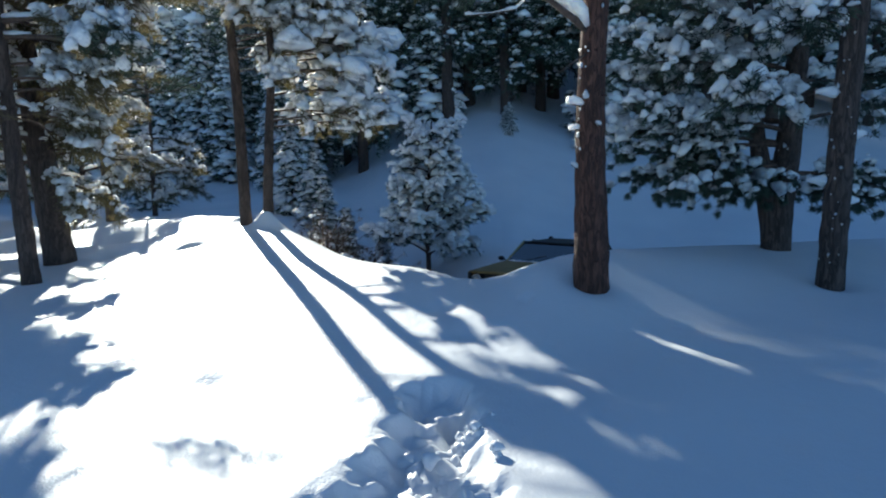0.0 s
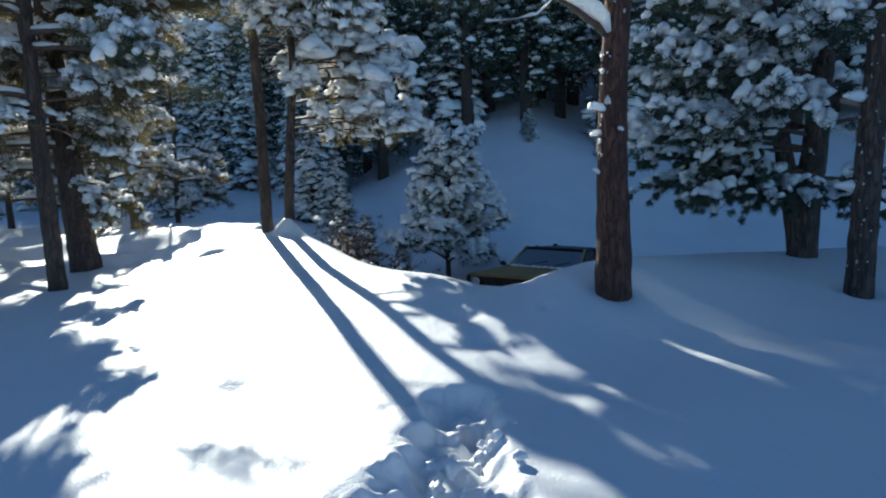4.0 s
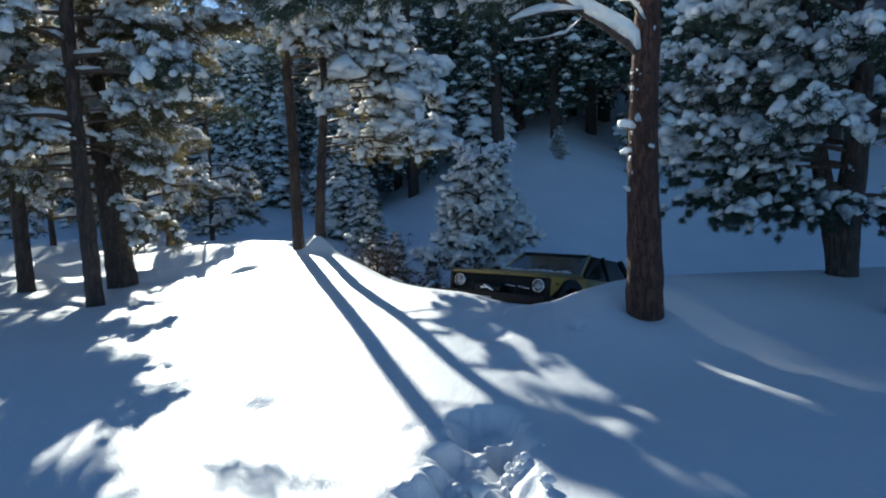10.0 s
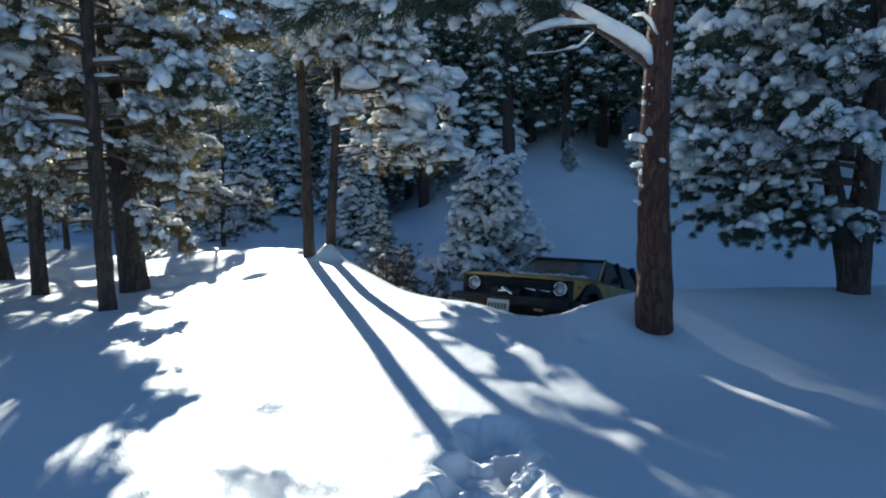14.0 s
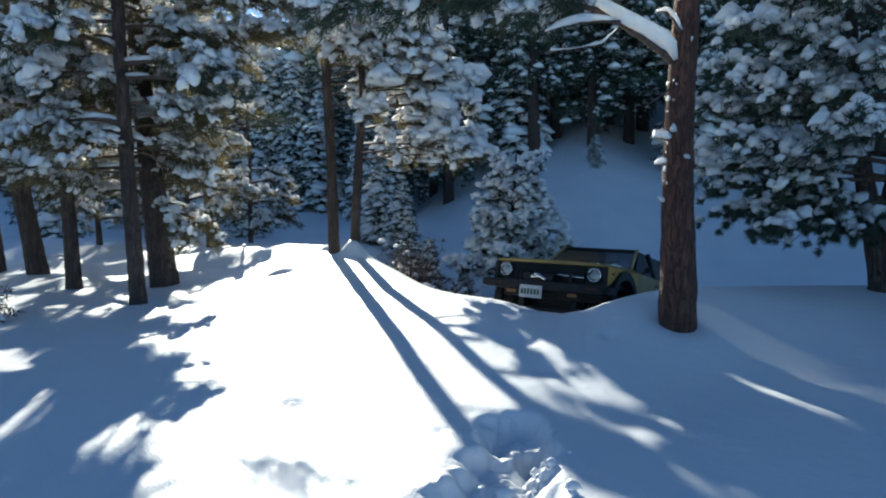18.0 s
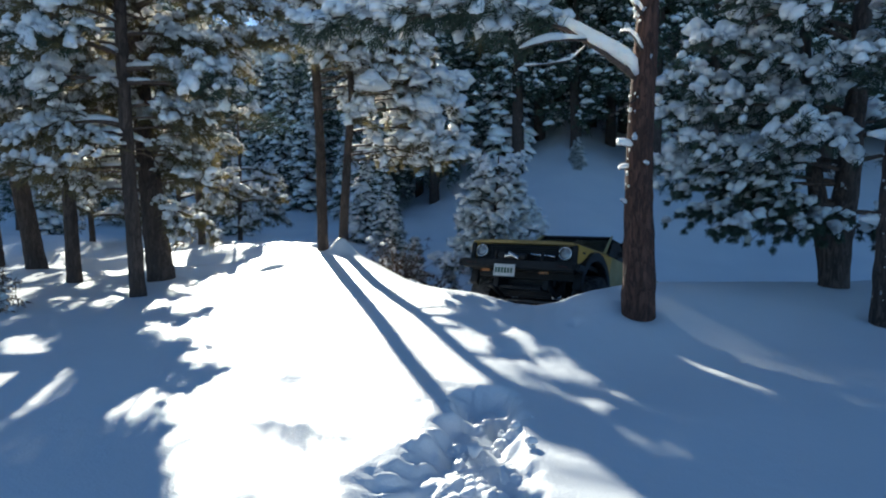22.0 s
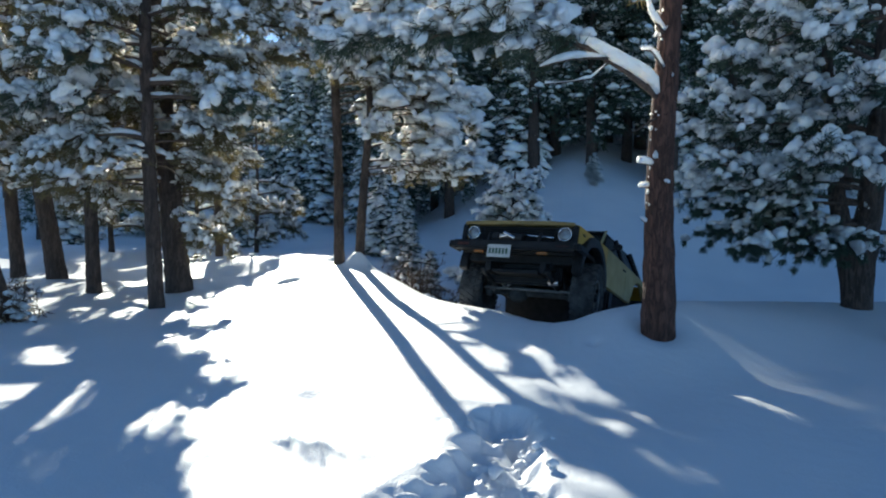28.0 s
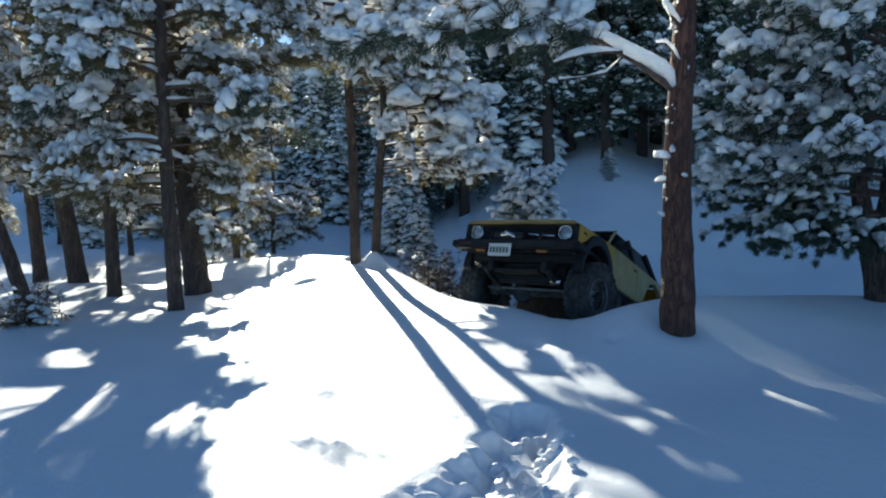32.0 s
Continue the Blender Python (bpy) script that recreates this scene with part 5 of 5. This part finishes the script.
# hood with a raised centre and a lip
bm = bmesh.new()
hull(bm, [(-0.74, -0.68, 1.135), (0.74, -0.68, 1.135), (0.74, 0.52, 1.20), (-0.74, 0.52, 1.20), (-0.72, -0.70, 1.165), (0.72, -0.70, 1.165), (0.71, 0.54, 1.235), (-0.71, 0.54, 1.235), (-0.42, -0.70, 1.18), (0.42, -0.70, 1.18), (0.40, 0.54, 1.26), (-0.40, 0.54, 1.26)],
     [(0, 3, 2, 1), (0, 1, 5, 9, 8, 4), (2, 3, 7, 11, 10, 6), (0, 4, 7, 3), (1, 2, 6, 5), (4, 8, 11, 7), (8, 9, 10, 11), (9, 5, 6, 10)])
part("hood", bm, HOOD, car, "dull yellow hood with a thin lip", bevel=0.012)
# the front: recessed black grille in a frame
boxed("grille_back", (-0.70, -0.60, 0.86), (0.70, -0.52, 1.13), BLACK, car)
boxed("front_valance", (-0.74, -0.66, 0.78), (0.74, -0.56, 0.90), BLACK, car, 0.015)
for k in range(7):
    boxed("grille_bar", (-0.47, -0.645, 0.925 + 0.028 * k), (0.47, -0.605, 0.935 + 0.028 * k), BLACK, car, 0.002)
for s in (-1, 1):
    boxed("corner_post", (s * 0.70, -0.67, 0.84), (s * 0.762, -0.58, 1.14), BLACK, car, 0.012)
    ring = Shape()
    a = np.linspace(0, 2 * math.pi, 29)
    ring.tube(np.stack((s * 0.60 + 0.080 * np.cos(a), np.full(29, -0.655), 1.03 + 0.080 * np.sin(a)), 1), np.full(29, 0.011), 8, cap=False)
    lamp = ring.make("headlight", CHROME, car, "round headlight with a chrome ring")
    bm = bmesh.new()
    bmesh.ops.create_uvsphere(bm, u_segments=24, v_segments=12, radius=0.077, matrix=Matrix.Translation((s * 0.60, -0.625, 1.03)) @ Matrix.Diagonal((1, 0.45, 1, 1)))
    part("lens", bm, LENS, lamp, smooth=True)
    boxed("turn_signal", (s * 0.41 - 0.065, -0.83, 0.735), (s * 0.41 + 0.065, -0.80, 0.768), AMBER, car, 0.006, "amber turn signal")
    boxed("tow_tab", (s * 0.64 - 0.09, -0.82, 0.82), (s * 0.64 + 0.09, -0.76, 0.87), RED_RAG, car, 0.012, "dull red marker strap")
# bumper, plate, winch
boxed("bumper", (-0.80, -0.82, 0.79), (0.80, -0.68, 0.90), BLACK, car, 0.02, "black steel bumper")
for s in (-1, 1):
    boxed("bumper_end", (s * 0.80, -0.80, 0.80), (s * 0.86, -0.52, 0.89), BLACK, car, 0.015)
    cyl("hoop", (s * 0.33, -0.76, 0.88), (s * 0.33, -0.72, 1.02), 0.022, BLACK, car)
plate = boxed("number_plate", (-0.285, -0.845, 0.68), (0.02, -0.833, 0.835), PLATE, car, 0.004, "white number plate with dark bars")
for k in range(6):
    x = -0.262 + 0.044 * k
    boxed("plate_bar", (x, -0.8495, 0.72), (x + 0.028, -0.846, 0.79), PLATE_INK, plate, 0.0)
winch = cyl("winch_drum", (-0.16, -0.76, 0.945), (0.12, -0.76, 0.945), 0.05, BLACK, car)
boxed("winch_motor", (-0.28, -0.81, 0.90), (-0.15, -0.70, 1.0), BLACK, winch, 0.02)
cyl("winch_hook", (-0.10, -0.83, 0.99), (0.05, -0.84, 0.92), 0.018, CHROME, winch)
cyl("winch_cable", (-0.15, -0.82, 0.945), (-0.02, -0.82, 0.965), 0.022, CHROME, winch)
cyl("chrome_strip", (0.13, -0.655, 1.005), (0.47, -0.655, 0.985), 0.014, CHROME, car)
# cabin
zr = 1.575


def beam(name, a, b, w, mat=BLACK):
    sh = Shape()
    sh.tube([a, (np.array(a) + np.array(b)) / 2, b], [w, w, w], 6)
    return sh.make(name, mat, car)


bm = bmesh.new()
bbox(bm, (-0.55, 1.07, zr - 0.025), (0.55, 2.50, zr + 0.012))
for v_ in bm.verts:
    # the roof falls away to both ends
    v_.co.z -= 0.02 * ((v_.co.y - 1.8) / 0.7) ** 2
part("roof", bm, BLACK, car, "dark roof", bevel=0.025)
for s in (-1, 1):
    beam("pillar", (s * 0.66, 0.52, 1.19), (s * 0.55, 1.10, zr), 0.02, FADED)
    beam("pillar", (s * 0.71, 1.55, 1.17), (s * 0.56, 1.60, zr), 0.032)
    beam("pillar", (s * 0.68, 2.75, 1.17), (s * 0.55, 2.42, zr), 0.05)
    bm = bmesh.new()
    hull(bm, [(s * 0.70, 0.62, 1.19), (s * 0.71, 1.53, 1.19), (s * 0.565, 1.57, zr - 0.03), (s * 0.565, 1.12, zr - 0.03)], [(0, 1, 2, 3)])
    part("side_window", bm, GLASS, car).visible_shadow = False
    bm = bmesh.new()
    hull(bm, [(s * 0.71, 1.58, 1.19), (s * 0.69, 2.68, 1.19), (s * 0.56, 2.40, zr - 0.03), (s * 0.565, 1.63, zr - 0.03)], [(0, 1, 2, 3)])
    part("side_window", bm, GLASS, car).visible_shadow = False
    m = boxed("wing_mirror", (s * 0.78, 0.72, 1.22), (s * 0.90, 0.78, 1.30), BLACK, car, 0.02)
    cyl("mirror_arm", (s * 0.72, 0.80, 1.20), (s * 0.84, 0.77, 1.26), 0.012, BLACK, m)
    boxed("seat", (s * 0.33 - 0.22, 1.45, 0.95), (s * 0.33 + 0.22, 1.58, 1.48), TRIM, car, 0.05)
bm = bmesh.new()
hull(bm, [(-0.63, 0.535, 1.225), (0.63, 0.535, 1.225), (0.525, 1.085, zr - 0.03), (-0.525, 1.085, zr - 0.03)], [(0, 1, 2, 3)])
part("windshield", bm, GLASS, car).visible_shadow = False
bm = bmesh.new()
hull(bm, [(-0.63, 3.05, 1.2), (0.63, 3.05, 1.2), (0.525, 2.5, zr - 0.03), (-0.525, 2.5, zr - 0.03)], [(0, 1, 2, 3)])
part("rear_window", bm, GLASS, car).visible_shadow = False
for a, b in (((-0.66, 0.53, 1.225), (0.66, 0.53, 1.225)), ((-0.55, 1.09, zr - 0.02), (0.55, 1.09, zr - 0.02))):
    beam("windshield_trim", a, b, 0.022, BLACK)
for a, b in (((-0.3, 0.50, 1.262), (0.05, 0.70, 1.36)), ((0.15, 0.50, 1.262), (0.45, 0.70, 1.36))):
    beam("wiper", a, b, 0.008, BLACK)
boxed("rear_seat", (-0.6, 2.15, 0.9), (0.6, 2.35, 1.5), TRIM, car, 0.05)
boxed("headliner", (-0.5, 1.12, zr - 0.06), (0.5, 2.4, zr - 0.03), TRIM, car, 0.005)
boxed("dashboard", (-0.64, 0.6, 1.05), (0.64, 0.85, 1.2), TRIM, car, 0.03)
boxed("tail_panel", (-0.72, 3.05, 0.8), (0.72, 3.28, 1.19), PAINT, car, 0.02)
boxed("floor_pan", (-0.70, -0.5, 0.70), (0.70, 3.1, 0.80), BLACK, car, 0.01)
sn = Shape()
r_ = np.random.default_rng(8)
sn.lumps([np.array((x, 0.47 + r_.normal(0, 0.02), 1.265)) for x in np.linspace(-0.45, 0.45, 9)], [np.array((1.0, 0, 0))] * 9, [np.array((0.1, 0.05, 0.025)) * r_.uniform(0.7, 1.2) for _ in range(9)], 1, rng=r_)
sn.make("snow_ridge", LOAD, car, "line of snow below the windshield")
# chassis and axles
for s in (-1, 1):
    boxed("frame_rail", (s * 0.36 - 0.04, -0.62, 0.56), (s * 0.36 + 0.04, 3.0, 0.68), BLACK, car, 0.008)
    sh = Shape()
    u = np.linspace(-0.62, 0.62, 9)
    sh.tube(np.stack((np.full(9, s * 0.42), u, 0.45 + 0.14 * (u / 0.62) ** 2), 1), np.full(9, 0.035), 6)
    sh.make("leaf_spring", BLACK, car)
    cyl("shock_absorber", (s * 0.50, -0.10, 0.40), (s * 0.40, -0.14, 0.85), 0.032, BLACK if s > 0 else RIM, car)
    boxed("fender_liner", (s * 0.42, -0.48, 0.92), (s * 0.70, 0.5, 0.98), BLACK, car, 0.01)
    boxed("liner_wall", (s * 0.40, -0.50, 0.62), (s * 0.44, 0.5, 0.95), BLACK, car, 0.01)
for y in (0.0, WB):
    ax = cyl("axle", (-0.66, y, 0.42), (0.66, y, 0.42), 0.05, RUBBER, car)
    bm = bmesh.new()
    bmesh.ops.create_uvsphere(bm, u_segments=16, v_segments=10, radius=0.14, matrix=Matrix.Translation((-0.18, y, 0.42)))
    part("differential", bm, RUBBER, ax, smooth=True)
cyl("tie_rod", (-0.6, -0.17, 0.43), (0.6, -0.17, 0.43), 0.02, RIM, car)
boxed("skid_plate", (-0.3, -0.62, 0.55), (0.3, -0.1, 0.585), BLACK, car, 0.008)
boxed("crossmember", (-0.5, -0.34, 0.47), (0.5, -0.22, 0.80), BLACK, car, 0.03, "black crossmember and radiator guard")
# added black sheet across the underside, in place of the deep shade there
boxed("transfer_guard", (-0.74, 0.9, 0.04), (0.74, 1.1, 0.70), BLACK, car, 0.03)
boxed("engine_block", (-0.26, -0.40, 0.62), (0.26, 0.45, 1.0), BLACK, car, 0.03)
for s in (-1, 1):
    cyl("steering_knuckle", (s * 0.56, -0.08, 0.34), (s * 0.56, -0.08, 0.52), 0.05, RUBBER, car)
    cyl("brake_line", (s * 0.34, -0.05, 0.48), (s * 0.30, -0.10, 0.62), 0.014, RIM, car)
cyl("exhaust_tip", (0.36, -0.35, 0.50), (0.50, -0.38, 0.50), 0.035, CHROME, car)


def wheel(x, y, name="wheel"):
    """A chunky off-road wheel whose axle lies along x, as a part with tyre, rim and hub below it."""
    w = empty(name)
    w.parent = car
    w.location = (x, y, 0.42)
    s = 1 if x > 0 else -1
    prof = [(0.20, -0.10), (0.26, -0.125), (0.34, -0.135), (0.385, -0.12), (0.40, -0.09), (0.402, 0), (0.40, 0.09), (0.385, 0.12), (0.34, 0.135), (0.26, 0.125), (0.20, 0.10)]
    n = 48
    ang = np.linspace(0, 2 * math.pi, n, endpoint=False)
    v = np.array([[(px, r * math.cos(a), r * math.sin(a)) for r, px in prof] for a in ang]).reshape(-1, 3)
    k = len(prof)
    f = []
    for i in range(n):
        for j in range(k - 1):
            a, b, c, d = i * k + j, i * k + j + 1, ((i + 1) % n) * k + j + 1, ((i + 1) % n) * k + j
            f += [(a, b, c), (a, c, d)]
    sh = Shape()
    sh.add(v, f)
    for i in range(32):
        for row, px in enumerate((-0.105, -0.035, 0.035, 0.105)):
            a = (i + 0.5 * (row % 2)) * 2 * math.pi / 32
            m = Matrix.Rotation(a, 4, "X") @ Matrix.Translation((px, 0, 0.398)) @ Matrix.Rotation(radians(20 * (1 if row % 2 else -1)), 4, "Z")
            sh.box((-0.029, -0.023, -0.02), (0.029, 0.023, 0.016), m)
        for px in (-0.128, 0.128):
            m = Matrix.Rotation((i + 0.25) * 2 * math.pi / 32, 4, "X") @ Matrix.Translation((px, 0, 0.365))
            sh.box((-0.012, -0.022, -0.03), (0.012, 0.022, 0.03), m)
    sh.make("tyre", RUBBER, w, "chunky black off-road tyre", smooth=False)
    rim = Shape()
    a = np.linspace(0, 2 * math.pi, 33)
    for px, r, tr in ((s * 0.10, 0.205, 0.016), (s * 0.07, 0.18, 0.014)):
        rim.tube(np.stack((np.full(33, px), r * np.cos(a), r * np.sin(a)), 1), np.full(33, tr), 8, cap=False)
    rim.tube([(s * 0.02, 0, 0), (s * 0.045, 0, 0), (s * 0.05, 0, 0), (s * 0.075, 0, 0)], [0.19, 0.185, 0.10, 0.085], 28)
    rim.tube([(-s * 0.09, 0, 0), (s * 0.03, 0, 0)], [0.2, 0.195], 28, cap=False)
    rim.make("rim", RIM, w, "dull grey steel rim")
    hub = Shape()
    hub.tube([(s * 0.05, 0, 0), (s * 0.11, 0, 0), (s * 0.13, 0, 0)], [0.055, 0.052, 0.035], 16)
    for i in range(6):
        t = i * math.pi / 3
        hub.tube([(s * 0.06, 0.085 * math.cos(t), 0.085 * math.sin(t)), (s * 0.09, 0.085 * math.cos(t), 0.085 * math.sin(t))], [0.014, 0.012], 6)
    hub.make("hub", BLACK, w)
    return w


WHEELS = [wheel(-0.74, 0.0), wheel(0.74, 0.0), wheel(-0.74, WB), wheel(0.74, WB)]

# seconds, x, y, z of the front axle's foot, yaw, nose up, roll
CAR = [
    (0.0, 1.29, 11.3, -1.80, -27, 3.5, 0), (2.5, 1.1, 11.25, -1.77, -27, 4.2, 0), (4.5, 0.88, 10.95, -1.68, -27.1, 5.6, 0), (5.0, 0.82, 10.75, -1.63, -26.9, 6.2, 0), (6.0, 0.66, 10.45, -1.53, -26.6, 7.6, 0), (7.0, 0.5, 10.15, -1.41, -26.4, 9.2, 0),
    (9.0, 0.37, 9.78, -1.29, -26.7, 10.3, 0), (11.0, 0.34, 9.63, -1.21, -26, 10.9, 0), (13.0, 0.42, 9.4, -1.15, -23.5, 11.0, 0), (14.5, 0.48, 9.25, -1.05, -23.2, 11.1, 0), (17.0, 0.57, 9.25, -0.99, -22, 11.6, 0), (19.0, 0.56, 9.2, -0.9, -23, 12.6, 0),
    (21.0, 0.56, 9.0, -0.79, -23.6, 13.8, -0.8), (23.0, 0.52, 8.9, -0.65, -23.5, 14, -1.4), (24.0, 0.44, 8.9, -0.57, -21.7, 15.1, -1.8), (25.0, 0.18, 8.9, -0.48, -20, 16, -2), (28.0, 0.24, 8.35, -0.28, -19, 17.6, -0.8), (30.0, 0.09, 8.25, -0.29, -20.3, 17.8, -0.3), (32.0, 0.08, 8.3, -0.31, -21.7, 18.8, -1.2)]
STEER = [(0, 0), (23, 4), (25, 10), (28, 8), (30, -2), (32, -8)]


def motions():
    walk(car, [(t, pose(x, y, z, -nose, roll, yaw)) for t, x, y, z, yaw, nose, roll in CAR])
    for k, w in enumerate(WHEELS):
        rows, turn = [], 0.0
        for i, (t, x, y, z, *_) in enumerate(CAR):
            if i:
                turn += math.degrees(math.dist((x, y, z), CAR[i - 1][1:4]) / 0.41)
            st = float(np.interp(t, [a for a, _ in STEER], [b for _, b in STEER])) if k < 2 else 0.0
            rows.append((t, Matrix.Translation(w.location) @ pose(0, 0, 0, 0, 0, st) @ pose(0, 0, 0, turn, 0, 0)))
        walk(w, rows)


motions()
